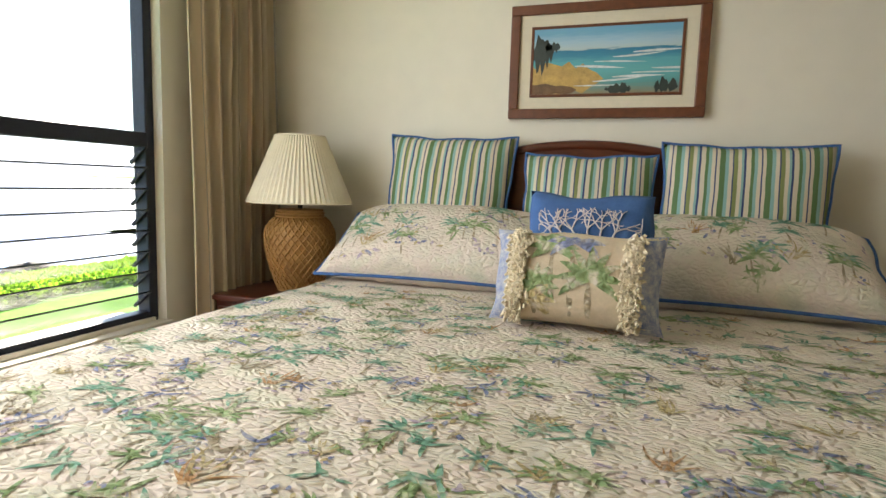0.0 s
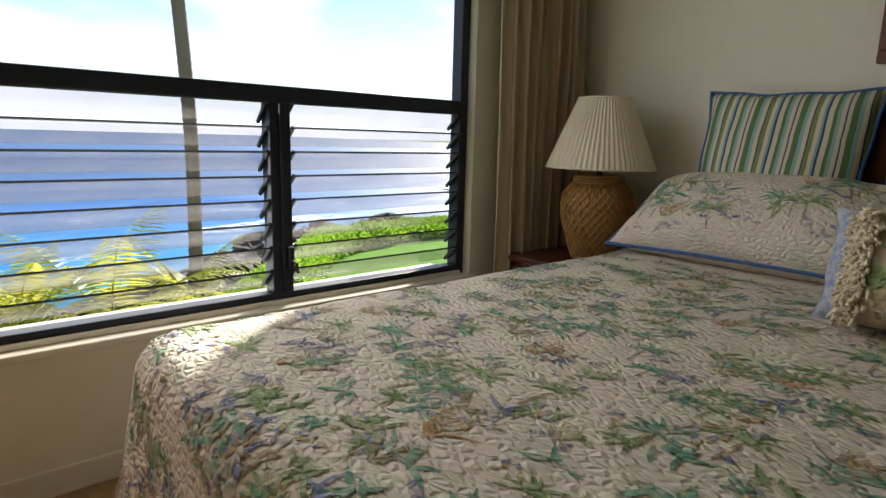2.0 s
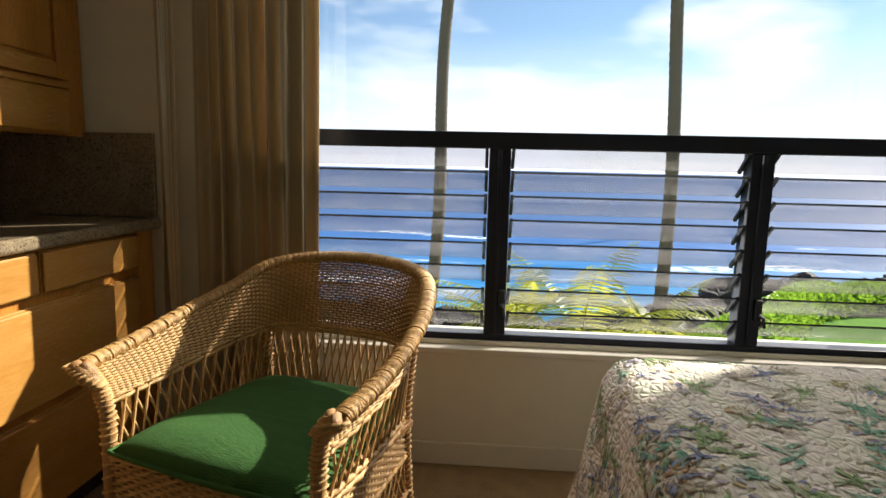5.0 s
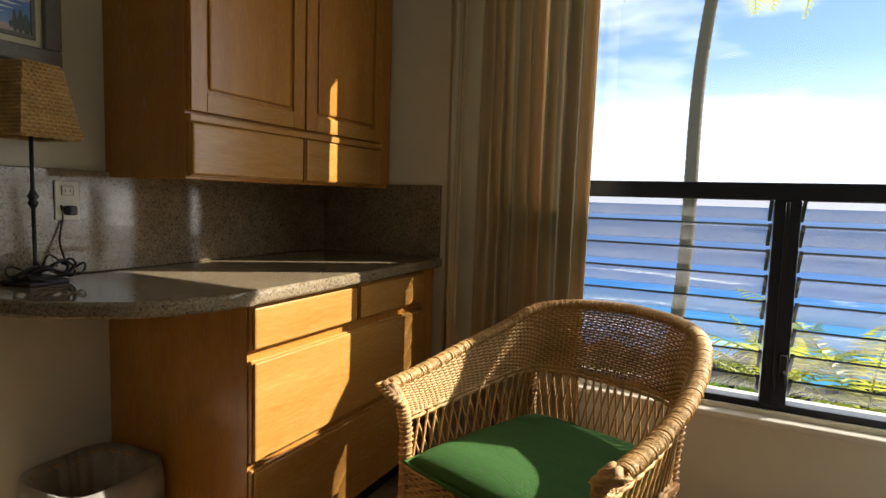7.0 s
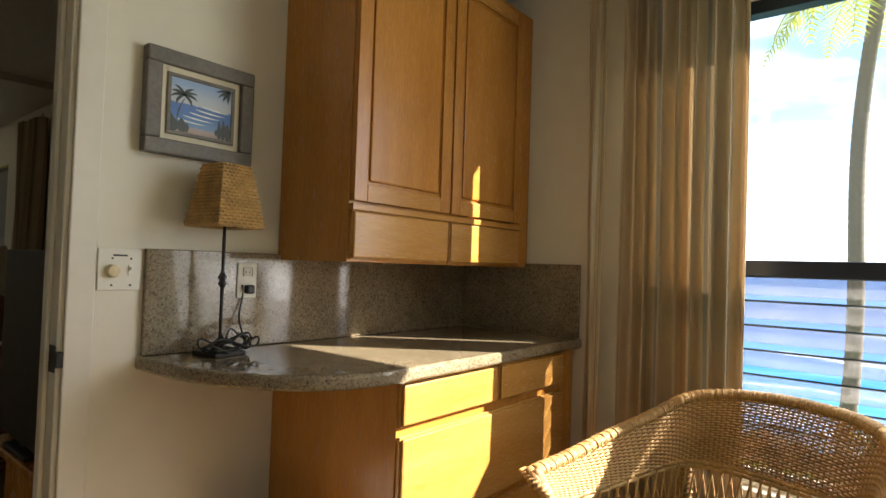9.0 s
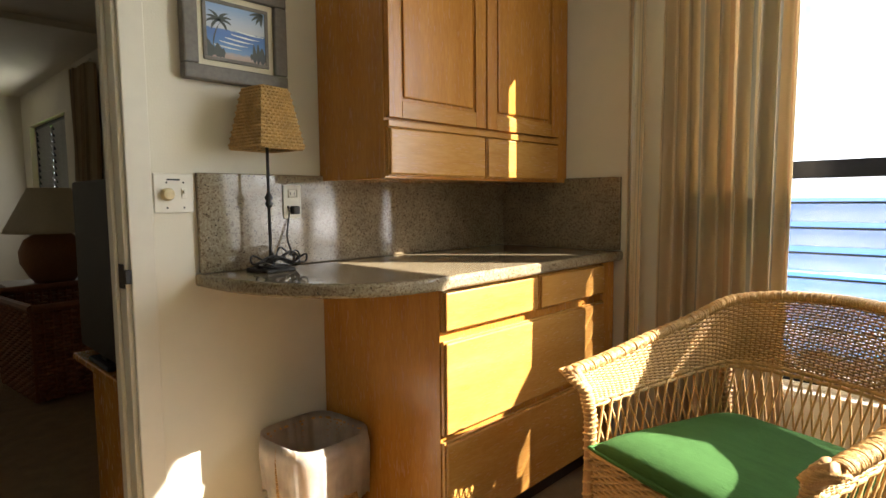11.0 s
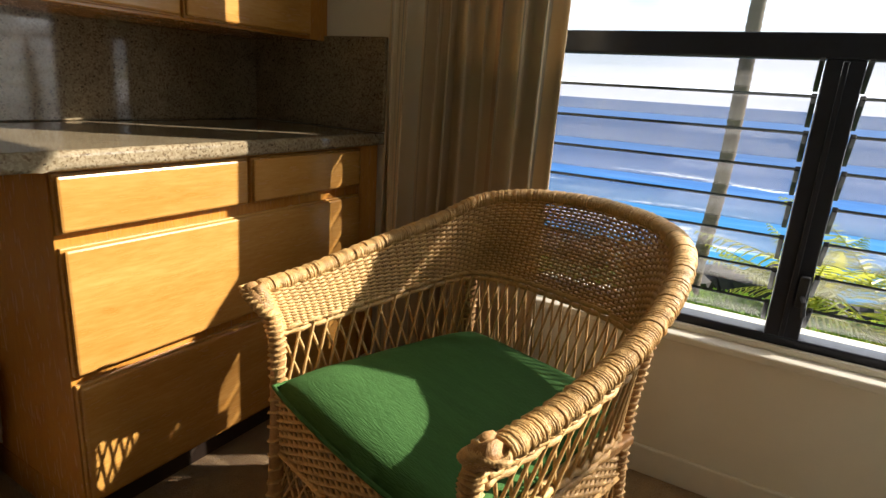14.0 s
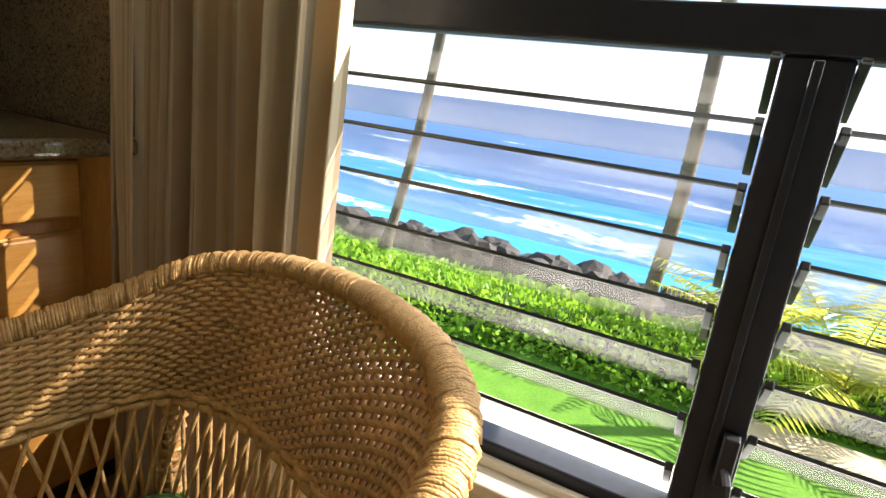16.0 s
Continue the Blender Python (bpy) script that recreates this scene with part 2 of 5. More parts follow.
def curtain_cloth(name, stops):
    m, n, l, p = nodes_of(name)
    co, sep = n.new("ShaderNodeTexCoord"), n.new("ShaderNodeSeparateXYZ")
    l.new(co.outputs["UV"], sep.inputs[0])
    mu, fr = n.new("ShaderNodeMath"), n.new("ShaderNodeMath")
    mu.operation, fr.operation = "MULTIPLY", "FRACT"
    mu.inputs[1].default_value = 5.0
    l.new(sep.outputs["X"], mu.inputs[0])
    l.new(mu.outputs[0], fr.inputs[0])
    r = ramp(n, stops, True)
    l.new(fr.outputs[0], r.inputs["Fac"])
    nz, bp = n.new("ShaderNodeTexNoise"), n.new("ShaderNodeBump")
    nz.inputs["Scale"].default_value = 300
    l.new(co.outputs["Object"], nz.inputs["Vector"])
    bp.inputs["Strength"].default_value, bp.inputs["Distance"].default_value = 0.2, 0.004
    l.new(nz.outputs["Fac"], bp.inputs["Height"])
    tl, mx = n.new("ShaderNodeBsdfTranslucent"), n.new("ShaderNodeMixShader")
    l.new(r.outputs["Color"], p.inputs["Base Color"])
    l.new(r.outputs["Color"], tl.inputs["Color"])
    l.new(bp.outputs["Normal"], p.inputs["Normal"])
    p.inputs["Roughness"].default_value = 0.9
    mx.inputs[0].default_value = 0.30
    l.new(p.outputs[0], mx.inputs[1])
    l.new(tl.outputs[0], mx.inputs[2])
    l.new(mx.outputs[0], n["Material Output"].inputs["Surface"])
    return m


CURTAIN = curtain_cloth("curtain_cloth", [(0, (0.68, 0.57, 0.40)), (0.3, (0.53, 0.43, 0.30)), (0.36, (0.69, 0.58, 0.41)), (0.6, (0.42, 0.39, 0.33)), (0.68, (0.68, 0.57, 0.40)), (0.82, (0.58, 0.43, 0.29)), (0.88, (0.74, 0.63, 0.47))])

# ---- structure ----
W_TOP, NORTH, EAST, SOUTH2 = 2.45, 4.42, 4.5, -7.0
floor = tagged(part("floor", box(-0.16, EAST + 0.12, SOUTH2 - 0.12, NORTH + 0.12, -0.15, 0.0), CARPET), "tan looped wall-to-wall carpet", "floor", kind="structure")
ceiling = tagged(part("ceiling", box(-0.16, EAST + 0.12, SOUTH2 - 0.12, NORTH + 0.12, W_TOP, W_TOP + 0.15), CEIL), "off-white painted ceiling", "ceiling", kind="structure")


def wall(name, boxes, label):
    b = bmesh.new()
    for q in boxes:
        box(*q, bm=b)
    return tagged(part(name, b, WALL), label, "wall", kind="structure")


WIN_L, WIN_R, SILL, HEAD = 0.90, 3.73, 0.46, 2.2
wall("wall_west", [(-0.16, 0, -0.12, NORTH, 0, SILL), (-0.16, 0, -0.12, NORTH, HEAD, W_TOP), (-0.16, 0, -0.12, WIN_L, SILL, HEAD), (-0.16, 0, WIN_R, NORTH, SILL, HEAD)], "cream painted wall with a wide window")
wall("wall_north", [(-0.16, EAST, NORTH, NORTH + 0.12, 0, W_TOP)], "plain cream painted wall behind the bed")
wall("wall_east", [(EAST, EAST + 0.12, SOUTH2, NORTH + 0.12, 0, W_TOP)], "plain cream painted wall")
DOOR_L, DOOR_R = 1.71, 2.62
wall("wall_south", [(0, DOOR_L, -0.12, 0, 0, W_TOP), (DOOR_L, DOOR_R, -0.12, 0, 2.06, W_TOP), (DOOR_R, EAST, -0.12, 0, 0, W_TOP)], "cream painted wall with an open doorway")
wall("wall_far_room_west", [(0.55, 0.7, -5.0, -0.12, 0, W_TOP), (0.55, 0.7, -6.6, -5.0, 0, 0.8), (0.55, 0.7, -6.6, -5.0, 2.05, W_TOP), (0.55, 0.7, SOUTH2, -6.6, 0, W_TOP)], "dim cream wall of the living room with a window")
wall("wall_far_room_south", [(0.55, EAST, SOUTH2 - 0.12, SOUTH2, 0, W_TOP)], "dim cream end wall of the living room")
b = box(0.7, EAST, -3.3, -3.18, 2.40, W_TOP, 0.004)
tagged(part("ceiling_beam", b, CEIL), "shallow painted beam across the ceiling", "beam", kind="structure")

# baseboards
for nm, q in (("baseboard_west", (0, 0.014, 0.66, NORTH - 0.014, 0, 0.09)), ("baseboard_north", (0, EAST, NORTH - 0.014, NORTH, 0, 0.09)), ("baseboard_south", (1.09, 1.645, 0, 0.014, 0, 0.09)), ("baseboard_east", (EAST - 0.014, EAST, 0, NORTH - 0.014, 0, 0.09))):
    tagged(part(nm, box(*q, 0.005), TRIM), "cream painted baseboard", "baseboard", kind="structure")

# door lining and casing of the doorway
doorway = tagged(new("doorway_trim"), "cream painted door casing with a black strike plate", "door frame", kind="structure")
for nm, q in (("jamb", (DOOR_L, DOOR_L + 0.018, -0.124, 0.004, 0, 2.04)), ("jamb", (DOOR_R - 0.018, DOOR_R, -0.124, 0.004, 0, 2.04)), ("head_jamb", (DOOR_L, DOOR_R, -0.124, 0.004, 2.04, 2.06)),
              ("casing", (DOOR_L - 0.062, DOOR_L + 0.006, 0.004, 0.020, 0, 2.11)), ("casing", (DOOR_R - 0.006, DOOR_R + 0.062, 0.004, 0.020, 0, 2.11)), ("head_casing", (DOOR_L + 0.006, DOOR_R - 0.006, 0.004, 0.020, 2.046, 2.11)),
              ("stop", (DOOR_L + 0.018, DOOR_L + 0.03, -0.085, -0.045, 0, 2.04))):
    part(nm, box(*q, 0.004), TRIM, doorway)
b = box(DOOR_L + 0.018, DOOR_L + 0.022, -0.038, 0.003, 0.89, 0.96, 0.001)
box(DOOR_L + 0.006, DOOR_L + 0.022, 0.003, 0.022, 0.905, 0.945, 0.001, b)
part("strike_plate", b, BLACK, doorway, "black metal strike plate")

# ---- window ----
window = tagged(new("window_1"), "dark metal window, fixed pane over louvred glass", "window", kind="structure")
RAIL0, RAIL1, FX0, FX1 = 1.198, 1.256, -0.11, -0.045
MULL = (1.902, 2.82)
BAYS = ((WIN_L + 0.045, MULL[0] - 0.04), (MULL[0] + 0.04, MULL[1] - 0.04), (MULL[1] + 0.04, WIN_R - 0.045))
for nm, q in (("rail", (FX0, FX1 + 0.012, WIN_L + 0.045, WIN_R - 0.045, RAIL0, RAIL1)), ("bottom_frame", (FX0, FX1, WIN_L + 0.045, WIN_R - 0.045, SILL, SILL + 0.045)), ("head_frame", (FX0, FX1, WIN_L + 0.045, WIN_R - 0.045, HEAD - 0.05, HEAD)),
              ("stile", (FX0, FX1, WIN_L, WIN_L + 0.045, SILL, HEAD)), ("stile", (FX0, FX1, WIN_R - 0.045, WIN_R, SILL, HEAD))):
    part(nm, box(*q, 0.004), FRAME, window)
for y in MULL:
    mu = part("mullion", box(FX0, FX1 + 0.006, y - 0.04, y + 0.04, SILL + 0.045, RAIL0, 0.004), FRAME, window)
    b = box(FX1 + 0.004, FX1 + 0.018, y - 0.006, y + 0.006, SILL + 0.05, RAIL0 - 0.005, 0.002)
    part("mullion_rib", b, FRAME, mu)
    b = box(FX1 + 0.006, FX1 + 0.03, y + 0.012, y + 0.034, 0.60, 0.68, 0.003)
    tube([(FX1 + 0.025, y + 0.023, 0.63), (FX1 + 0.05, y + 0.03, 0.62), (FX1 + 0.055, y + 0.034, 0.585)], 0.006, 6, bm=b)
    part("louvre_crank", b, CLIP, mu, "dark metal louvre lever")
part("pane", box(-0.082, -0.076, WIN_L + 0.045, WIN_R - 0.045, RAIL1, HEAD - 0.05), PANE, window).visible_shadow = False
NB, TILT_B, BW = 8, radians(50), 0.102
pitch_b = (RAIL0 - SILL - 0.045) / NB
for y0, y1 in BAYS:
    for k in range(NB):
        zc = SILL + 0.045 + (k + 0.62) * pitch_b
        ob = part("louvre_blade", box(-0.0025, 0.0025, y0 + 0.012, y1 - 0.012, -BW / 2, BW / 2), LOUVRE, window)
        ob.matrix_basis = pose(-0.078, 0, zc, 0, math.degrees(TILT_B), 0)
        eb = part("blade_edge", box(-0.0032, 0.0032, y0 + 0.012, y1 - 0.012, BW / 2, BW / 2 + 0.004), GLASS_EDGE, ob)
        for yy in (y0 + 0.002, y1 - 0.014):
            part("clip", box(-0.007, 0.007, yy, yy + 0.012, -BW / 2 - 0.004, BW / 2 + 0.006, 0.002), CLIP, ob)
tagged(part("window_sill", box(-0.045, 0.022, WIN_L - 0.02, WIN_R + 0.02, SILL - 0.02, SILL + 0.004, 0.005), TRIM), "narrow cream painted window sill", "sill", kind="structure")
part("track", box(-0.043, -0.028, WIN_L + 0.03, WIN_R - 0.03, SILL + 0.004, SILL + 0.022, 0.003), TRIM, window, "pale aluminium sill track")
tagged(part("outer_sill", box(-0.26, -0.112, WIN_L, WIN_R, SILL - 0.03, SILL + 0.012, 0.004), TRIM), "pale painted outer window ledge", "sill", kind="structure")
# window of the living room
window2 = tagged(new("window_2"), "dark framed louvred window of the living room", "window", kind="structure")
for q in ((0.58, 0.64, -6.6, -6.55, 0.8, 2.05), (0.58, 0.64, -5.05, -5.0, 0.8, 2.05), (0.58, 0.64, -6.55, -5.05, 0.8, 0.85), (0.58, 0.64, -6.55, -5.05, 2.0, 2.05), (0.58, 0.64, -5.85, -5.78, 0.85, 2.0)):
    part("window_frame", box(*q, 0.003), FRAME, window2)
BLIND = material("blind_slat", (0.20, 0.20, 0.20), 0.5, vary=0.2)
for y0, y1 in ((-6.55, -5.85), (-5.78, -5.05)):
    for k in range(16):
        ob = part("blind_slat", box(-0.002, 0.002, y0, y1 - (0.06 if y0 < -6 else 0), -0.05, 0.05), BLIND, window2)
        ob.matrix_basis = pose(0.625, 0, 0.885 + k * 0.072, 0, 22, 0)



def curtain(y0, y1, x, z0, z1, folds, label, amp=0.055, lean=0.0, seed=1):
    rnd = random.Random(seed)
    ph = [rnd.uniform(-0.5, 0.5) for _ in range(40)]

    def f(u, v):
        a = u * folds * math.tau + 0.7 * math.sin(u * 9 + seed) + 0.25 * math.sin(v * 3 + u * 20)
        k = (1 - 0.35 * v) * (0.25 + 0.75 * smooth(0, 0.25, u))
        xx = x + amp * k * (math.sin(a) + 0.3 * math.sin(2.3 * a + ph[int(u * 39)] * 0.3)) + 0.012 * math.sin(v * 5 + u * 7)
        yy = y0 + (y1 - y0) * u + 0.012 * math.cos(a) + lean * (1 - v) * (u - 0.5)
        return (xx, yy, z0 + (z1 - z0) * v)

    nu, nv = folds * 12, 14
    b = bmesh.new()
    uv = b.loops.layers.uv.new("UVMap")
    g = [[b.verts.new(f(i / nu, j / nv)) for j in range(nv + 1)] for i in range(nu + 1)]
    for i in range(nu):
        for j in range(nv):
            fc = b.faces.new((g[i][j], g[i + 1][j], g[i + 1][j + 1], g[i][j + 1]))
            for lp, (du, dv) in zip(fc.loops, ((0, 0), (1, 0), (1, 1), (0, 1))):
                lp[uv].uv = ((i + du) / nu, (j + dv) / nv)
    c = thing("curtain", label, "curtain")
    p = part("cloth", b, CURTAIN, c, smooth=True)
    sol = p.modifiers.new("thick", "SOLIDIFY")
    sol.thickness = 0.003
    t = bmesh.new()
    tube([(x, y0 - 0.03, z1 + 0.012), (x, y1 + 0.03, z1 + 0.012)], 0.01, 8, bm=t)
    part("rod", t, TRIM, c, "cream painted curtain rod")
    return c


curtain(0.69, 0.745, 0.09, 0.03, 2.33, 2, "narrow end of a beige striped curtain", amp=0.012, seed=3)
curtain(0.825, 1.27, 0.105, 0.03, 2.33, 8, "beige striped pleated curtain gathered beside the window", seed=4)
curtain(3.76, 4.36, 0.105, 0.03, 2.33, 9, "beige striped pleated curtain gathered in the corner", seed=8)
curtain(-4.3, -3.7, 0.80, 0.03, 2.3, 7, "dim beige curtain in the living room", seed=5)

# ---- built-in cabinets ----
CX = 1.066


def panel_door(name, x0, x1, z0, z1, y, parent, mat=None, raised=True, depth=0.02):
    """A cabinet front on a face at y: rails and stiles round a raised field."""
    d = part(name, box(x0, x1, y, y + depth * 0.55, z0, z1, 0.002), mat or MAPLE, parent)
    if raised:
        s = 0.055
        for q, m in (((x0, x0 + s, z0, z1), MAPLE), ((x1 - s, x1, z0, z1), MAPLE), ((x0 + s, x1 - s, z0, z0 + s), MAPLE_H), ((x0 + s, x1 - s, z1 - s, z1), MAPLE_H)):
            part("frame_member", box(q[0], q[1], y + depth * 0.55, y + depth, q[2], q[3], 0.0025), m, d)
        part("field", box(x0 + s + 0.012, x1 - s - 0.012, y + depth * 0.55, y + depth * 0.85, z0 + s + 0.012, z1 - s - 0.012, 0.006), MAPLE, d)
    else:
        part("field", box(x0 + 0.004, x1 - 0.004, y + depth * 0.55, y + depth, z0 + 0.004, z1 - 0.004, 0.006), MAPLE_H, d)
    return d


upper = thing("wall_cabinet", "honey maple wall cabinet with two raised-panel doors", "cabinet")
part("body", box(0.004, CX, 0.0, 0.362, 1.205, 2.34, 0.002), MAPLE, upper)
for x0, x1 in ((0.10, 0.578), (0.588, CX - 0.006)):
    panel_door("door", x0, x1, 1.396, 2.31, 0.363, upper)
    panel_door("drawer", x0, x1, 1.213, 1.368, 0.363, upper, MAPLE_H, False)
part("light_rail", box(0.10, CX + 0.002, 0.362, 0.388, 1.366, 1.387, 0.003), MAPLE_H, upper)
lower = thing("base_cabinet", "honey maple base cabinet with four drawers", "cabinet")
part("body", box(0.004, CX, 0.0, 0.60, 0.09, 0.872, 0.002), MAPLE, lower)
part("toe_kick", box(0.004, CX - 0.02, 0.0, 0.545, 0.0, 0.09), DARK, lower)
part("side_foot", box(CX - 0.019, CX, 0.0, 0.547, 0.0, 0.0895), MAPLE, lower)
for x0, x1, z0, z1 in ((0.118, 0.574, 0.742, 0.866), (0.586, CX - 0.004, 0.742, 0.866), (0.118, CX - 0.004, 0.425, 0.714), (0.118, CX - 0.004, 0.105, 0.404)):
    panel_door("drawer", x0, x1, z0, z1, 0.601, lower, MAPLE_H, False, 0.022)

# granite counter with a rounded free end
outline = [(0.003, 0.003), (0.003, 0.64), (1.06, 0.645)]
for k in range(15):
    a = k / 14 * math.pi / 2
    outline.append((1.09 + 0.44 * math.sin(a) ** 0.9, 0.003 + 0.64 * math.cos(a) ** 0.8 if k < 14 else 0.003))
b = bmesh.new()
f0 = b.faces.new([b.verts.new((x, y, 0.874)) for x, y in outline])
ex = bmesh.ops.extrude_face_region(b, geom=[f0])
for v in [g for g in ex["geom"] if isinstance(g, bmesh.types.BMVert)]:
    v.co.z = 0.914
bmesh.ops.bevel(b, geom=[e for e in b.edges if abs(e.verts[0].co.z - e.verts[1].co.z) < 1e-4 and (e.verts[0].co.y > 0.01 or e.verts[1].co.y > 0.01)], offset=0.012, segments=4, profile=0.5, affect="EDGES")
counter = thing("countertop", "polished speckled beige granite counter with a rounded end", "counter")
part("slab", b, GRANITE, counter)
b = box(0.022, 1.518, 0.001, 0.02, 0.915, 1.224, 0.003)
part("backsplash", b, GRANITE, counter)
part("side_splash", box(0.001, 0.02, 0.001, 0.628, 0.915, 1.224, 0.003), GRANITE, counter)

# ---- bed ----
BX0, BX1, BY0, BY1, BZ = 0.70, 2.62, 2.24, 4.33, 0.672
DROP, RB = 0.50, 0.09


def quilt_point(s, t, lift=0.0):
    """s across and t along the cloth, in metres from the mattress corner at the foot; beyond the edges it drapes."""
    wdt, lng = BX1 - BX0, BY1 - BY0
    dx = max(0, -s) - max(0, s - wdt)
    dy = max(0, -t)
    x, y = BX0 + min(max(s, 0), wdt), BY0 + min(max(t, 0), lng)
    d = math.hypot(dx, dy)
    puff = 0.006 * noise.noise((s * 3, t * 3, 0)) + 0.004 * noise.noise((s * 9, t * 9, 4))
    z = BZ + puff + lift
    if d > 1e-6:
        ux, uy = -dx / d, -dy / d
        dd = min(d, DROP)
        if dd < RB * math.pi / 2:
            h, v = RB * math.sin(dd / RB), RB * (1 - math.cos(dd / RB))
        else:
            e = dd - RB * math.pi / 2
            ang = math.atan2(uy, ux)
            wave = 0.020 * math.sin(s * 13 + t * 12 + ang * 5) * (e / DROP)
            h, v = RB + 0.16 * e * (1 - 0.85 * max(0, min(1, t / lng))) + wave, RB + 0.98 * e
        x, y, z = x + ux * (h + lift), y + uy * (h + lift), z - v
    return Vector((x, y, z))


def quilted(n, l, p, strength=0.45):
    """Relief of meandering quilting stitches and fine wrinkles."""
    co, warp, mix = n.new("ShaderNodeTexCoord"), n.new("ShaderNodeTexNoise"), n.new("ShaderNodeMix")
    warp.inputs["Scale"].default_value, warp.inputs["Detail"].default_value = 11, 3
    mix.data_type, mix.blend_type = "RGBA", "ADD"
    mix.inputs[0].default_value = 0.035
    l.new(co.outputs["Object"], warp.inputs["Vector"])
    l.new(co.outputs["Object"], mix.inputs[6])
    l.new(warp.outputs["Color"], mix.inputs[7])
    v, rg = n.new("ShaderNodeTexVoronoi"), n.new("ShaderNodeMapRange")
    v.feature = "DISTANCE_TO_EDGE"
    v.inputs["Scale"].default_value = 52
    puck = n.new("ShaderNodeMapping")
    puck.inputs["Scale"].default_value = (0.72, 1.35, 1.0)
    l.new(mix.outputs[2], puck.inputs["Vector"])
    l.new(puck.outputs["Vector"], v.inputs["Vector"])
    rg.interpolation_type = "SMOOTHSTEP"
    rg.inputs["From Max"].default_value = 0.32
    l.new(v.outputs["Distance"], rg.inputs["Value"])
    f, b1, b2 = n.new("ShaderNodeTexNoise"), n.new("ShaderNodeBump"), n.new("ShaderNodeBump")
    f.inputs["Scale"].default_value, f.inputs["Detail"].default_value = 90, 4
    l.new(mix.outputs[2], f.inputs["Vector"])
    b1.inputs["Strength"].default_value, b1.inputs["Distance"].default_value = strength, 0.011
    b2.inputs["Strength"].default_value, b2.inputs["Distance"].default_value = 0.6 * strength, 0.006
    l.new(rg.outputs["Result"], b1.inputs["Height"])
    l.new(f.outputs["Fac"], b2.inputs["Height"])
    l.new(b1.outputs["Normal"], b2.inputs["Normal"])
    l.new(b2.outputs["Normal"], p.inputs["Normal"])
    p.inputs["Roughness"].default_value, p.inputs["Specular IOR Level"].default_value = 0.95, 0.15
    return co


def cloth_colours(name, stops, scale, strength=0.45):
    m, n, l, p = nodes_of(name)
    co = quilted(n, l, p, strength)
    big = n.new("ShaderNodeTexNoise")
    big.inputs["Scale"].default_value, big.inputs["Detail"].default_value = scale, 6
    l.new(co.outputs["Object"], big.inputs["Vector"])
    r = ramp(n, stops)
    l.new(big.outputs["Fac"], r.inputs["Fac"])
    l.new(r.outputs["Color"], p.inputs["Base Color"])
    return m


def quilt_material():
    return cloth_colours("quilt_cloth", [(0.28, (0.55, 0.51, 0.43)), (0.42, (0.70, 0.64, 0.53)), (0.53, (0.72, 0.62, 0.54)), (0.62, (0.70, 0.65, 0.53)), (0.75, (0.58, 0.58, 0.46))], 8)


def print_ink(name, c):
    return cloth_colours(name, [(0.3, [q * 0.7 for q in c]), (0.46, c), (0.57, [0.55 * q + 0.45 * w for q, w in zip(c, (0.66, 0.58, 0.46))]), (0.68, (0.66, 0.60, 0.49))], 34)


QUILT = quilt_material()
INKS = {"leaf": print_ink("ink_leaf", (0.25, 0.34, 0.16)), "teal": print_ink("ink_teal", (0.19, 0.36, 0.26)), "blue": print_ink("ink_blue", (0.23, 0.26, 0.40)), "ochre": print_ink("ink_ochre", (0.48, 0.39, 0.2)), "rust": print_ink("ink_rust", (0.49, 0.29, 0.14)), "lilac": print_ink("ink_lilac", (0.46, 0.38, 0.46)), "brown": print_ink("ink_brown", (0.37, 0.31, 0.21))}


def leaf_shape(x, y, ang, length, width, bend, steps=5):
    """Outline strip of one printed leaf: pairs of points in the plane."""
    out, a, px_, py_ = [], ang, x, y
    for k in range(steps + 1):
        u = k / steps
        w = width * math.sin(math.pi * min(1, 0.12 + u * 0.88)) * 0.5 + 0.0008
        out.append(((px_ - w * math.sin(a), py_ + w * math.cos(a)), (px_ + w * math.sin(a), py_ - w * math.cos(a))))
        px_ += math.cos(a) * length / steps
        py_ += math.sin(a) * length / steps
        a += bend / steps
    return out


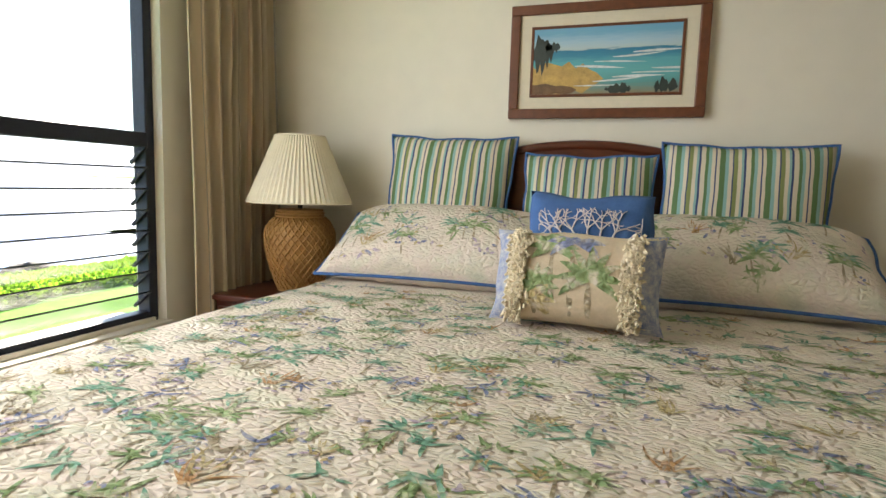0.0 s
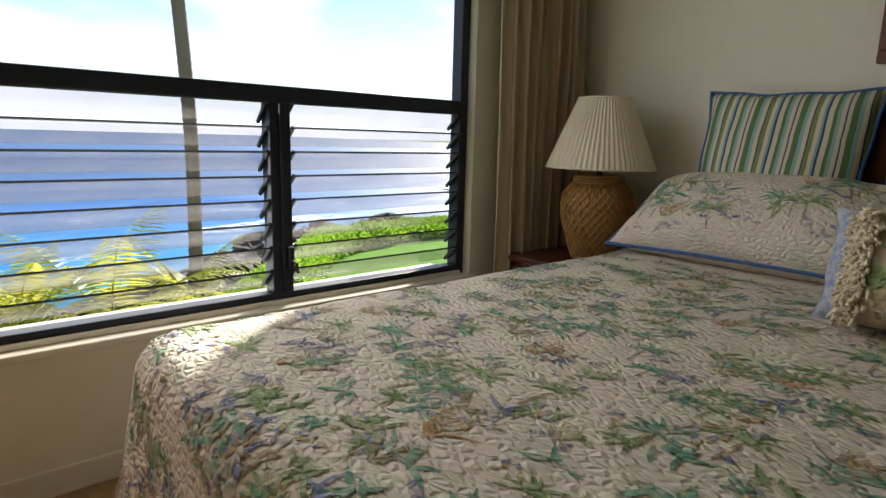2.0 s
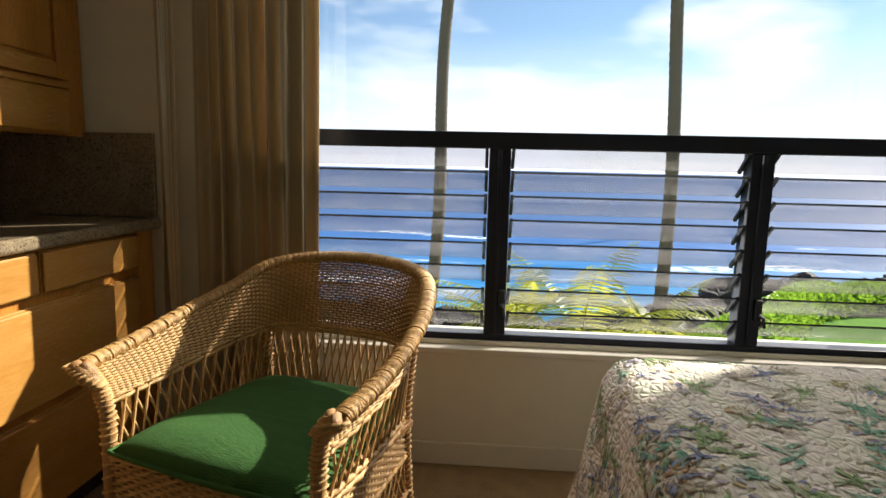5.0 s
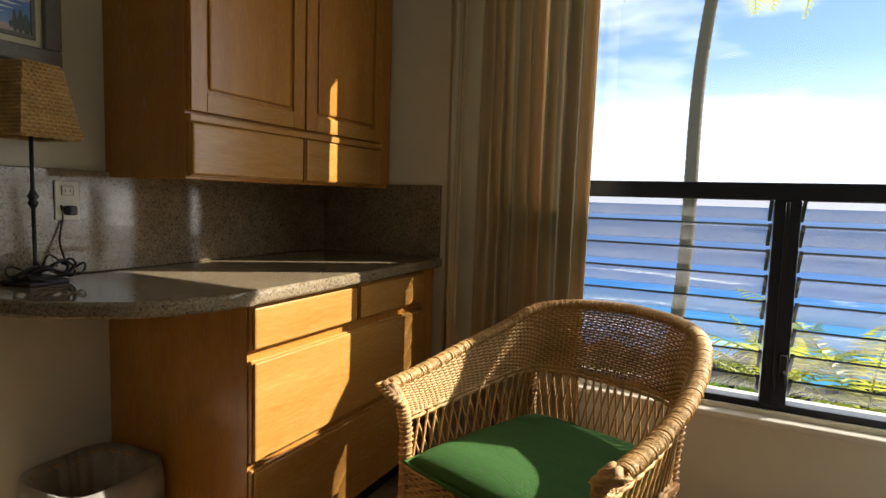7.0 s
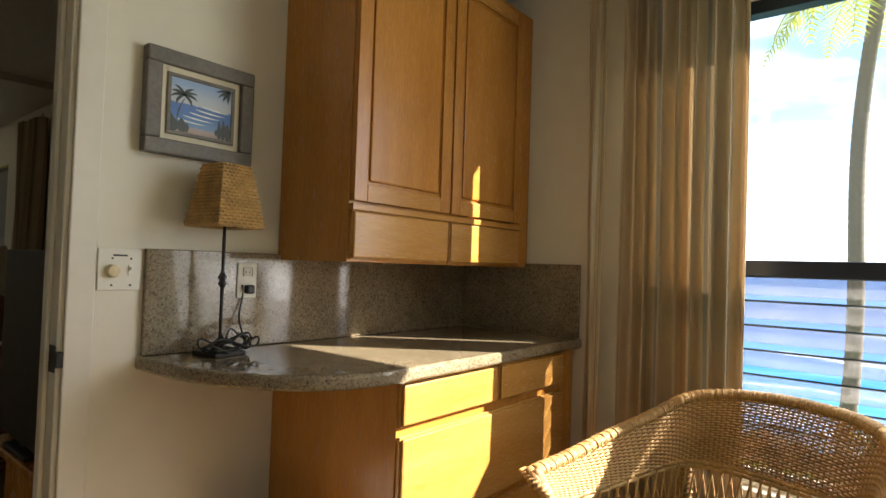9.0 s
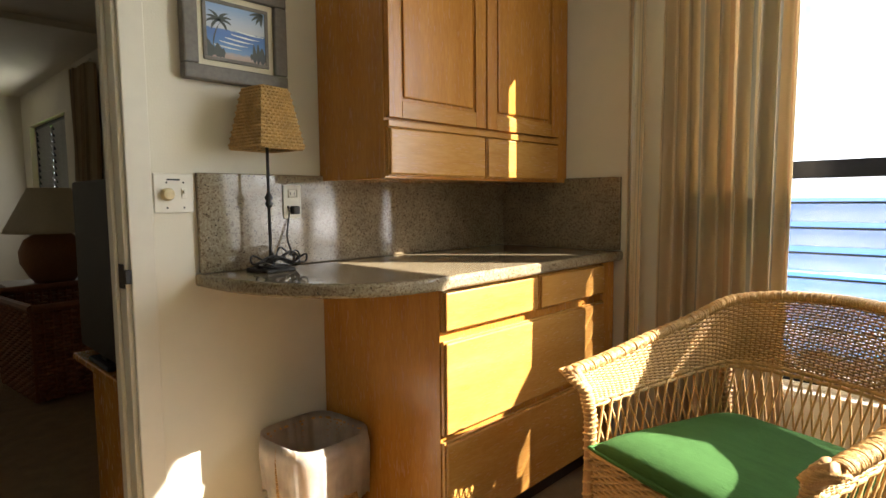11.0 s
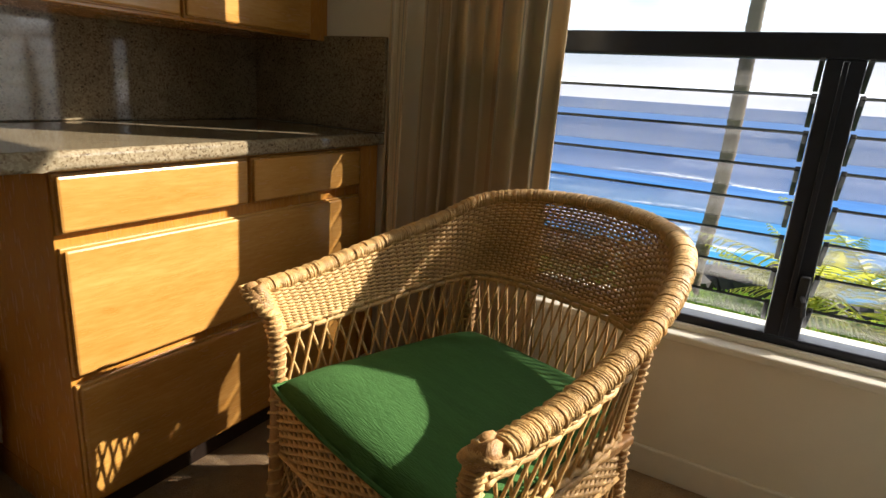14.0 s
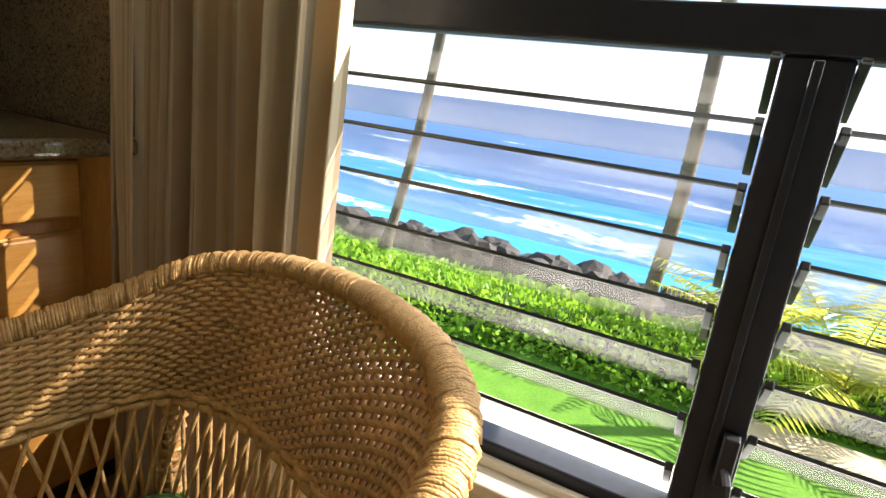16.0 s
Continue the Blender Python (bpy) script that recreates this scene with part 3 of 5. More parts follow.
def motif(kind, x, y, size, rnd, flip=1.0):
    """Printed plants as strips: yields (ink, strip)."""
    up = math.pi / 2 * flip
    if kind == "palm":
        h = size * rnd.uniform(0.5, 0.75)
        yield "brown", leaf_shape(x, y, up + rnd.uniform(-0.2, 0.2), h, size * 0.05, rnd.uniform(-0.3, 0.3))
        tx, ty = x, y + h * flip
        ink = rnd.choice(("leaf", "teal", "leaf", "teal"))
        for k in range(9):
            a = up + (k - 4) * 0.42 + rnd.uniform(-0.1, 0.1)
            yield ink, leaf_shape(tx, ty, a, size * rnd.uniform(0.3, 0.65), size * 0.075, -0.9 * math.copysign(1, k - 4 + 0.1) * flip * -1)
    elif kind == "flower":
        for k in range(7):
            yield "blue", leaf_shape(x + rnd.uniform(-0.1, 0.1) * size, y + rnd.uniform(-0.1, 0.1) * size, rnd.uniform(0, math.tau), size * rnd.uniform(0.15, 0.55), size * 0.06, rnd.uniform(-0.7, 0.7))
        yield "brown", leaf_shape(x, y, -up, size * 0.5, size * 0.03, 0.3)
    elif kind == "grass":
        ink = rnd.choice(("rust", "ochre", "brown"))
        for k in range(8):
            yield ink, leaf_shape(x + rnd.uniform(-0.1, 0.1) * size, y, up + rnd.uniform(-1.0, 1.0), size * rnd.uniform(0.4, 0.75), size * 0.035, rnd.uniform(-0.8, 0.8))
    elif kind == "bush":
        ink = rnd.choice(("teal", "leaf"))
        for k in range(9):
            yield ink, leaf_shape(x + rnd.uniform(-0.2, 0.2) * size, y, rnd.uniform(0, math.tau), size * rnd.uniform(0.2, 0.5), size * 0.07, rnd.uniform(-0.6, 0.6))
    else:
        for k in range(7):
            yield rnd.choice(("lilac", "lilac", "ochre", "blue")), leaf_shape(x + rnd.uniform(-0.35, 0.35) * size, y + rnd.uniform(-0.2, 0.2) * size, rnd.uniform(0, math.tau), size * rnd.uniform(0.1, 0.22), size * 0.07, 0.4)


def print_motifs(parent, surface, area, count, size, seed, keep=lambda s, t: True, kinds=("palm", "bush", "flower", "grass", "dots", "bush", "dots")):
    """Lays printed plants on a cloth, one mesh for each ink."""
    rnd = random.Random(seed)
    ms = {k: bmesh.new() for k in INKS}
    for i in range(count):
        s, t = rnd.uniform(area[0], area[1]), rnd.uniform(area[2], area[3])
        for j, (ink, strip) in enumerate(motif(rnd.choice(kinds), s, t, size * rnd.uniform(0.7, 1.25), rnd)):
            b, prev = ms[ink], None
            if not all(keep(*q) for pr in strip for q in pr):
                continue
            for pr in strip:
                cur = [b.verts.new(surface(q[0], q[1], 0.0012 + 0.0001 * (j % 8) + 0.00003 * (i % 20))) for q in pr]
                if prev:
                    b.faces.new((prev[0], prev[1], cur[1], cur[0]))
                prev = cur
    for ink, b in ms.items():
        if len(b.faces):
            part({"leaf": "frond_print", "teal": "leaf_print", "blue": "flower_print", "ochre": "grass_print", "rust": "reed_print", "lilac": "petal_print", "brown": "stem_print"}[ink], b, INKS[ink], parent)["kind"] = "stuff"
        else:
            b.free()


bed = thing("bed", "king bed with a dark mahogany headboard", "bed", at=None)
part("mattress", box(BX0 + 0.02, BX1 - 0.02, BY0 + 0.02, BY1 - 0.02, 0.34, BZ - 0.015, 0.05, segs=4), material("mattress_cloth", (0.7, 0.66, 0.58), 0.9), bed)
part("box_spring", box(BX0 + 0.04, BX1 - 0.04, BY0 + 0.04, BY1 - 0.02, 0.09, 0.34, 0.02), material("box_spring_cloth", (0.6, 0.56, 0.5), 0.9), bed)
for x in (BX0 + 0.12, BX1 - 0.12):
    for y in (BY0 + 0.12, BY1 - 0.12):
        part("leg", box(x - 0.03, x + 0.03, y - 0.03, y + 0.03, 0, 0.09, 0.005), MAHOG, bed)
# arched headboard with a moulded top rail
b = bmesh.new()
hx0, hx1, hy = 0.86, 2.46, 4.36


def hb_z(u):
    return 1.02 + 0.245 * math.sin(math.pi * u) ** 0.7


for u0 in range(32):
    ua, ub = u0 / 32, (u0 + 1) / 32
    xa, xb = hx0 + (hx1 - hx0) * ua, hx0 + (hx1 - hx0) * ub
    q = [(xa, 0.3), (xb, 0.3), (xb, hb_z(ub)), (xa, hb_z(ua))]
    vs = [b.verts.new((x, y, z)) for y in (hy, hy + 0.035) for x, z in q]
    for fc in ((0, 1, 2, 3), (7, 6, 5, 4), (3, 2, 6, 7)):
        b.faces.new([vs[k] for k in fc])
bmesh.ops.remove_doubles(b, verts=b.verts, dist=0.0005)
headboard = part("headboard", b, MAHOG, bed, "arched dark mahogany headboard")
part("top_rail", tube([(hx0 + (hx1 - hx0) * k / 40, hy + 0.012, hb_z(k / 40)) for k in range(41)], 0.022, 8), MAHOG, headboard, smooth=True)
for x in (hx0, hx1):
    part("post", box(x - 0.03, x + 0.03, hy - 0.005, hy + 0.045, 0, 1.06, 0.008), MAHOG, headboard)

quilt = thing("quilt", "cream quilted bedspread printed with palms and flowers", "bedspread")
b = bmesh.new()
wdt, lng = BX1 - BX0, BY1 - BY0
ns, nt = 116, 104
vg = {}
for i in range(ns + 1):
    for j in range(nt + 1):
        s, t = -DROP + (wdt + 2 * DROP) * i / ns, -DROP + (lng + DROP) * j / nt
        vg[i, j] = (b.verts.new(quilt_point(s, t)), math.hypot(max(0, -s, s - wdt), max(0, -t)))
for i in range(ns):
    for j in range(nt):
        q = [vg[i, j], vg[i + 1, j], vg[i + 1, j + 1], vg[i, j + 1]]
        if min(d for _, d in q) < DROP - 1e-6:
            b.faces.new([v for v, _ in q])
bmesh.ops.delete(b, geom=[v for v in b.verts if not v.link_faces], context="VERTS")
bmesh.ops.remove_doubles(b, verts=b.verts, dist=0.0015)
cloth = part("cloth", b, QUILT, quilt, smooth=True)
hem = [quilt_point(-DROP, lng - 0.04 * k) for k in range(int(lng / 0.04))] + [quilt_point(-DROP * math.cos(a * math.pi / 20), -DROP * math.sin(a * math.pi / 20)) for a in range(11)]
hem += [quilt_point(0.04 * k, -DROP) for k in range(1, int(wdt / 0.04))] + [quilt_point(wdt + DROP * math.sin(a * math.pi / 20), -DROP * math.cos(a * math.pi / 20)) for a in range(11)] + [quilt_point(wdt + DROP, 0.04 * k) for k in range(int(lng / 0.04))]
part("binding", tube(hem, 0.008, 6), BLUE, quilt, "blue bound hem", smooth=True)
print_motifs(quilt, quilt_point, (-0.45, wdt + 0.2, -0.45, 1.6), 1150, 0.108, 11, lambda s, t: math.hypot(max(0, -s, s - wdt), max(0, -t)) < DROP - 0.01)


def stripes(name, stops, period, axis="X"):
    m, n, l, p = nodes_of(name)
    co, sep = n.new("ShaderNodeTexCoord"), n.new("ShaderNodeSeparateXYZ")
    l.new(co.outputs["Object"], sep.inputs[0])
    nz = n.new("ShaderNodeTexNoise")
    nz.inputs["Scale"].default_value = 14
    l.new(co.outputs["Object"], nz.inputs["Vector"])
    ad, mu, fr = n.new("ShaderNodeMath"), n.new("ShaderNodeMath"), n.new("ShaderNodeMath")
    ad.operation, mu.operation, fr.operation = "MULTIPLY_ADD", "MULTIPLY", "FRACT"
    ad.inputs[1].default_value = 0.006
    l.new(nz.outputs["Fac"], ad.inputs[0])
    l.new(sep.outputs[axis], ad.inputs[2])
    mu.inputs[1].default_value = 1 / period
    l.new(ad.outputs[0], mu.inputs[0])
    l.new(mu.outputs[0], fr.inputs[0])
    r = ramp(n, stops, True)
    l.new(fr.outputs[0], r.inputs["Fac"])
    l.new(r.outputs["Color"], p.inputs["Base Color"])
    p.inputs["Roughness"].default_value, p.inputs["Specular IOR Level"].default_value = 0.92, 0.15
    wv, bp = n.new("ShaderNodeTexNoise"), n.new("ShaderNodeBump")
    wv.inputs["Scale"].default_value = 420
    l.new(co.outputs["Object"], wv.inputs["Vector"])
    bp.inputs["Strength"].default_value, bp.inputs["Distance"].default_value = 0.3, 0.003
    l.new(wv.outputs["Fac"], bp.inputs["Height"])
    l.new(bp.outputs["Normal"], p.inputs["Normal"])
    return m


cream, grn, aqua, navy, olive = (0.62, 0.55, 0.42), (0.12, 0.20, 0.09), (0.25, 0.42, 0.40), (0.05, 0.07, 0.16), (0.22, 0.25, 0.10)
STRIPE = stripes("stripe_cloth", [(0, cream), (0.10, grn), (0.17, aqua), (0.24, cream), (0.32, navy), (0.35, cream), (0.42, grn), (0.54, aqua), (0.62, cream), (0.70, navy), (0.73, olive), (0.82, cream), (0.9, aqua), (0.95, navy)], 0.155)
SKIRT = stripes("skirt_cloth", [(0, cream), (0.15, grn), (0.3, aqua), (0.4, cream), (0.55, navy), (0.62, olive), (0.8, cream), (0.9, aqua)], 0.12, "Z")
part("bed_skirt", box(BX0 + 0.015, BX1 - 0.015, BY0 + 0.015, BY1 - 0.1, 0.015, 0.33, 0.004), SKIRT, bed, "striped cloth bed skirt")


def pillow_surface(w, h, th, sag=0.0):
    """Face of a stuffed cushion: pulled-in sides, pointed corners, creases that run in from the seam."""
    def f(u, v, lift=0.0, side=1):
        a, c = 2 * u - 1, 2 * v - 1
        e = max(0, (1 - abs(a) ** 3.0)) ** 0.55 * max(0, (1 - abs(c) ** 3.0)) ** 0.55
        sd = Vector((w * 7, h * 3, side * 3 + th * 20))
        wr = 0.016 * noise.noise(Vector((u * 3, v * 3, 0)) + sd) + 0.008 * noise.noise(Vector((u * 9, v * 5, 2)) + sd)
        rim = 0.012 * noise.noise((c * 2.2 + w * 9, a * 2.2 + h * 5, 1.7))
        x = a * w / 2 * (1 - 0.06 * (1 - c * c) * abs(a) ** 2) * (1 - sag * 0.55 * v * v) + rim * abs(a) ** 3
        z = h * (0.5 + 0.5 * c * (1 - 0.07 * (1 - a * a) * abs(c) ** 2)) * (1 - sag * abs(a) ** 3) + rim * abs(c) ** 3 * (1 if c > 0 else 0)
        return Vector((x, side * -(th / 2 * e + lift + wr * e ** 0.5), z))
    return f


def pillow(name, label, w, h, th, mat, at, piping=None, sag=0.0, pr=0.006, n=22):
    """A stuffed cushion standing on its lower edge, its face towards -y."""
    f = pillow_surface(w, h, th, sag)
    t = thing(name, label, "pillow" if "sham" in name else "cushion", at=at)
    b = grid(n, n, lambda u, v: f(u, v))
    grid(n, n, lambda u, v: f(u, v, 0, -1), b)
    bmesh.ops.remove_doubles(b, verts=b.verts, dist=0.0008)
    part("cover", b, mat, t, smooth=True)
    if piping:
        rim = [f(k / 20, 0) for k in range(20)] + [f(1, k / 20) for k in range(20)] + [f(1 - k / 20, 1) for k in range(20)] + [f(0, 1 - k / 20) for k in range(20)]
        part("piping", tube(rim, pr, 6, True), piping, t, "blue piping", smooth=True)
    return t, f


TILT = -16
for x, w, h, rz, y in ((1.075, 0.58, 0.58, 3, 4.20), (1.69, 0.54, 0.46, 0, 4.20), (2.255, 0.60, 0.55, -2, 4.19)):
    pillow("euro_cushion", "green, blue and cream striped cushion with blue piping", w, h, 0.17, STRIPE, pose(x, y, BZ + 0.10 if h < 0.53 else BZ + 0.06, -12, 1.5 if rz else 0, rz), BLUE, pr=0.0065)
for x, rz in ((1.15, 2), (2.19, -2)):
    t, f = pillow("pillow_sham", "cream quilted pillow sham printed with palm trees", 1.00, 0.47, 0.22, QUILT, pose(x, 3.87, BZ + 0.03, -55, 0, rz), BLUE, sag=0.14, pr=0.007)
    fs = lambda s, q, lf, f=f: f(s / 1.0 + 0.5, q / 0.47, lf)
    print_motifs(t, fs, (-0.42, 0.42, 0.04, 0.36), 44, 0.14, int(x * 50), lambda s, q: abs(s) < 0.48 and 0.02 < q < 0.46, ("palm", "palm", "grass", "flower", "dots", "dots", "bush"))

SPECKLE = material("speckled_cloth", (0.60, 0.58, 0.52), 0.9, color2=(0.05, 0.11, 0.33), scale=48)
t, f = pillow("coral_cushion", "blue cushion embroidered with a pale coral branch", 0.40, 0.40, 0.13, BLUE, pose(1.755, 3.60, BZ + 0.02, -20, 0, 1))
CORAL = material("coral_thread", (0.66, 0.62, 0.64), 0.9)
b = bmesh.new()
rnd = random.Random(4)


def branch(x, y, a, ln, d):
    n = 3
    pts = []
    for k in range(n + 1):
        pts.append(f(0.5 + x / 0.40, y / 0.40, 0.002))
        if k < n:
            x, y, a = x + math.cos(a) * ln / n, y + math.sin(a) * ln / n, a + rnd.uniform(-0.25, 0.25)
        x, y = max(-0.16, min(0.16, x)), min(0.375, y)
    tube(pts, 0.0014 + 0.0005 * d, 4, bm=b)
    if d:
        for q in (-0.5, 0.45) if d < 3 else (-0.7, 0, 0.7):
            branch(x, y, a + q + rnd.uniform(-0.2, 0.2), ln * 0.72, d - 1)


for k in range(7):
    branch(-0.09 + 0.03 * k, 0.21, math.pi / 2 + (3 - k) * 0.26, 0.05, 3)
part("coral_embroidery", b, CORAL, t, "pale coral embroidery")

LINEN = material("linen", (0.60, 0.50, 0.36), 0.95, vary=0.12, scale=12, bump=0.3, bump_scale=500)
FRINGE = material("fringe", (0.76, 0.67, 0.50), 0.95, vary=0.15, scale=40)
t, f = pillow("palm_cushion", "linen cushion with printed palms, fringe and blue speckled ends", 0.49, 0.28, 0.15, LINEN, pose(1.735, 3.46, BZ + 0.012, -18, 0, -3))
for side in (0, 1):
    b = grid(6, 16, lambda u, v: f((0.0 + 0.13 * u) if side == 0 else 1 - 0.13 * u, v, 0.0025))
    part("speckled_end", b, SPECKLE, t, "blue and white speckled cloth", smooth=True)
    b = bmesh.new()
    rnd = random.Random(side)
    for k in range(620):
        u, v = (0.165 if side == 0 else 0.835) + rnd.gauss(0, 0.022), rnd.uniform(0.02, 0.98)
        p0 = f(u, v, 0.002)
        d = Vector((rnd.uniform(-1, 1), rnd.uniform(-1.3, -0.4), rnd.uniform(-1, 0.8))) * 0.011
        tube([p0, p0 + d, p0 + d * 1.5 + Vector((0, -0.003, -0.008))], [0.0045, 0.005, 0.0035], 5, bm=b)
    part("fringe", b, FRINGE, t, "cream looped fringe")
fs = lambda s, q, lf, f=f: f(s / 0.49 + 0.5, q / 0.28, lf)
ms = {k: bmesh.new() for k in ("leaf", "brown", "blue", "ochre")}
rnd = random.Random(2)
for px_, h, ink, sz in ((0.05, 0.13, "leaf", 0.10), (-0.06, 0.22, "leaf", 0.075), (0.0, 0.24, "blue", 0.085), (-0.10, 0.10, "leaf", 0.07), (-0.13, 0.06, "ochre", 0.1)):
    strips = [("brown", leaf_shape(px_, 0.02, math.pi / 2, h - 0.02, 0.018, 0.05))] if ink != "ochre" else []
    strips += [(ink, leaf_shape(px_, h, math.pi / 2 + (k - 4) * 0.45, sz, 0.024, (k - 4) * 0.22)) for k in range(9)]
    for j, (i2, strip) in enumerate(strips):
        prev = None
        for pr in strip:
            if any(abs(q[0]) > 0.15 or not 0.01 < q[1] < 0.27 for q in pr):
                break
            cur = [ms[i2].verts.new(fs(q[0], q[1], 0.002 + 0.0002 * j)) for q in pr]
            if prev:
                ms[i2].faces.new((prev[0], prev[1], cur[1], cur[0]))
            prev = cur
for k, b in ms.items():
    part({"leaf": "frond_print", "brown": "trunk_print", "blue": "flower_print", "ochre": "grass_print"}[k], b, INKS[k], t)["kind"] = "stuff"

# ---- nightstand and bedside lamp ----
ns_ = thing("nightstand", "dark red mahogany nightstand beside the bed", "nightstand")
part("top", box(0.13, 0.60, 3.84, 4.39, 0.545, 0.572, 0.006), MAHOG, ns_)
part("body", box(0.15, 0.58, 3.86, 4.37, 0.10, 0.544, 0.004), MAHOG, ns_)
d = part("drawer", box(0.17, 0.56, 3.842, 3.858, 0.36, 0.52, 0.004), MAHOG, ns_)
part("knob", lathe([(0.0, 0.0), (0.012, 0.004), (0.014, 0.014), (0.0, 0.02)], 12), BLACK, d).matrix_basis = pose(0.365, 3.842, 0.44, 90)
for x in (0.175, 0.555):
    for y in (3.885, 4.345):
        part("leg", box(x - 0.02, x + 0.02, y - 0.02, y + 0.02, 0, 0.10, 0.003), MAHOG, ns_)

lamp = thing("table_lamp", "woven basket table lamp with a pleated cream shade", "lamp", at=pose(0.405, 4.13, 0.572))
BASKET = material("basket_weave", (0.48, 0.27, 0.08), 0.6, color2=(0.30, 0.145, 0.04), scale=9)
vase = [(0.095, 0.0), (0.10, 0.01), (0.125, 0.08), (0.148, 0.16), (0.158, 0.22), (0.156, 0.27), (0.14, 0.31), (0.115, 0.335), (0.10, 0.35), (0.108, 0.362), (0.095, 0.375), (0.02, 0.378)]
body = part("base", lathe([(0.0, 0.0)] + vase, 40), BASKET, lamp, smooth=True)
b = bmesh.new()


def vase_r(z):
    for (r0, z0), (r1, z1) in zip(vase, vase[1:]):
        if z <= z1:
            return r0 + (r1 - r0) * (z - z0) / max(1e-6, z1 - z0)
    return 0.02


for hand in (1, -1):
    for k in range(30):
        pts = []
        for j in range(19):
            z = 0.012 + 0.325 * j / 18
            a = k * math.tau / 30 + hand * z * 5.0
            r = vase_r(z) + 0.003 + 0.002 * hand * math.sin(j * 1.9 + k)
            pts.append((r * math.cos(a), r * math.sin(a), z))
        tube(pts, 0.0042, 4, bm=b, caps=False)
for z in (0.005, 0.345, 0.358, 0.37):
    tube([((vase_r(z) + 0.003) * math.cos(k * math.tau / 30), (vase_r(z) + 0.003) * math.sin(k * math.tau / 30), z) for k in range(30)], 0.006, 6, True, bm=b)
part("weave", b, BASKET, body, smooth=True)
part("stem", lathe([(0.012, 0.37), (0.012, 0.62), (0.0, 0.62)], 12), BLACK, lamp)


def pleats(k, n, r):
    return 0.004 if k % 2 else -0.002


b = lathe([(0.236, 0.405), (0.230, 0.425), (0.112, 0.705), (0.110, 0.712)], 128, wob=pleats)
sh = part("shade", b, SHADE, lamp, "pleated cream cloth shade")
sh.modifiers.new("thick", "SOLIDIFY").thickness = 0.003
for z, r in ((0.407, 0.237), (0.709, 0.112)):
    part("trim_band", tube([(r * math.cos(k * math.tau / 48), r * math.sin(k * math.tau / 48), z) for k in range(48)], 0.004, 6, True), SHADE, sh)


# ---- paintings ----
def paint_material(name, stops, wave=8.0, amount=0.12):
    m, n, l, p = nodes_of(name)
    co, sep, nz = n.new("ShaderNodeTexCoord"), n.new("ShaderNodeSeparateXYZ"), n.new("ShaderNodeTexNoise")
    mp = n.new("ShaderNodeMapping")
    mp.inputs["Scale"].default_value = (1, 1, 4)
    l.new(co.outputs["Generated"], mp.inputs["Vector"])
    l.new(mp.outputs["Vector"], nz.inputs["Vector"])
    nz.inputs["Scale"].default_value, nz.inputs["Detail"].default_value = wave, 5
    l.new(co.outputs["Generated"], sep.inputs[0])
    ma = n.new("ShaderNodeMath")
    ma.operation = "MULTIPLY_ADD"
    ma.inputs[1].default_value = amount
    l.new(nz.outputs["Fac"], ma.inputs[0])
    l.new(sep.outputs["Z"], ma.inputs[2])
    r = ramp(n, stops)
    l.new(ma.outputs[0], r.inputs["Fac"])
    l.new(r.outputs["Color"], p.inputs["Base Color"])
    p.inputs["Roughness"].default_value = 0.4
    return m


def framed(name, label, x0, x1, z0, z1, y, face, canvas, fmat, mat_w, frame_w, depth, shapes):
    """A framed seascape on a wall; face is +1 or -1 along y."""
    t = thing(name, label, "painting")
    F = lambda a: y + face * a
    yy = lambda a, c: (min(F(a), F(c)), max(F(a), F(c)))
    for q in ((x0, x1, z0, z0 + frame_w), (x0, x1, z1 - frame_w, z1), (x0, x0 + frame_w, z0 + frame_w, z1 - frame_w), (x1 - frame_w, x1, z0 + frame_w, z1 - frame_w)):
        part("frame", box(q[0], q[1], *yy(0.002, depth), q[2], q[3], 0.005), fmat, t)
    w = frame_w
    part("mat_board", box(x0 + w, x1 - w, *yy(0.002, depth * 0.6), z0 + w, z1 - w), LINEN_MAT, t, "cream linen mat")
    w += mat_w
    for q in ((x0 + w - 0.012, x1 - w + 0.012, z0 + w - 0.012, z0 + w), (x0 + w - 0.012, x1 - w + 0.012, z1 - w, z1 - w + 0.012), (x0 + w - 0.012, x0 + w, z0 + w, z1 - w), (x1 - w, x1 - w + 0.012, z0 + w, z1 - w)):
        part("inner_fillet", box(q[0], q[1], *yy(depth * 0.6, depth * 0.6 + 0.006), q[2], q[3], 0.002), fmat, t)
    part("canvas", box(x0 + w, x1 - w, *yy(depth * 0.6, depth * 0.6 + 0.003), z0 + w, z1 - w), canvas, t, "painted seascape")
    W_, H_ = x1 - x0 - 2 * w, z1 - z0 - 2 * w
    for i, (nm, m, polys) in enumerate(shapes):
        b = bmesh.new()
        for strip in polys:
            prev = None
            for pr in strip:
                cur = [b.verts.new((x0 + w + min(1, max(0, q[0] if face < 0 else 1 - q[0])) * W_, F(depth * 0.6 + 0.0036 + 0.0004 * i), z0 + w + min(1, max(0, q[1])) * H_)) for q in pr]
                if prev:
                    b.faces.new((prev[0], prev[1], cur[1], cur[0]))
                prev = cur
        part(nm, b, m, t)["kind"] = "stuff"
    return t


def blob(cx, cy, rx, ry, n=14, seed=0, rough=0.25):
    rnd = random.Random(seed)
    st = []
    for k in range(n + 1):
        u = k / n * 2 - 1
        h = math.sqrt(max(0, 1 - u * u)) * (1 + rnd.uniform(-rough, rough))
        st.append(((cx + u * rx, cy + h * ry), (cx + u * rx, cy - h * ry * (1 + rnd.uniform(-rough, rough)))))
    return st


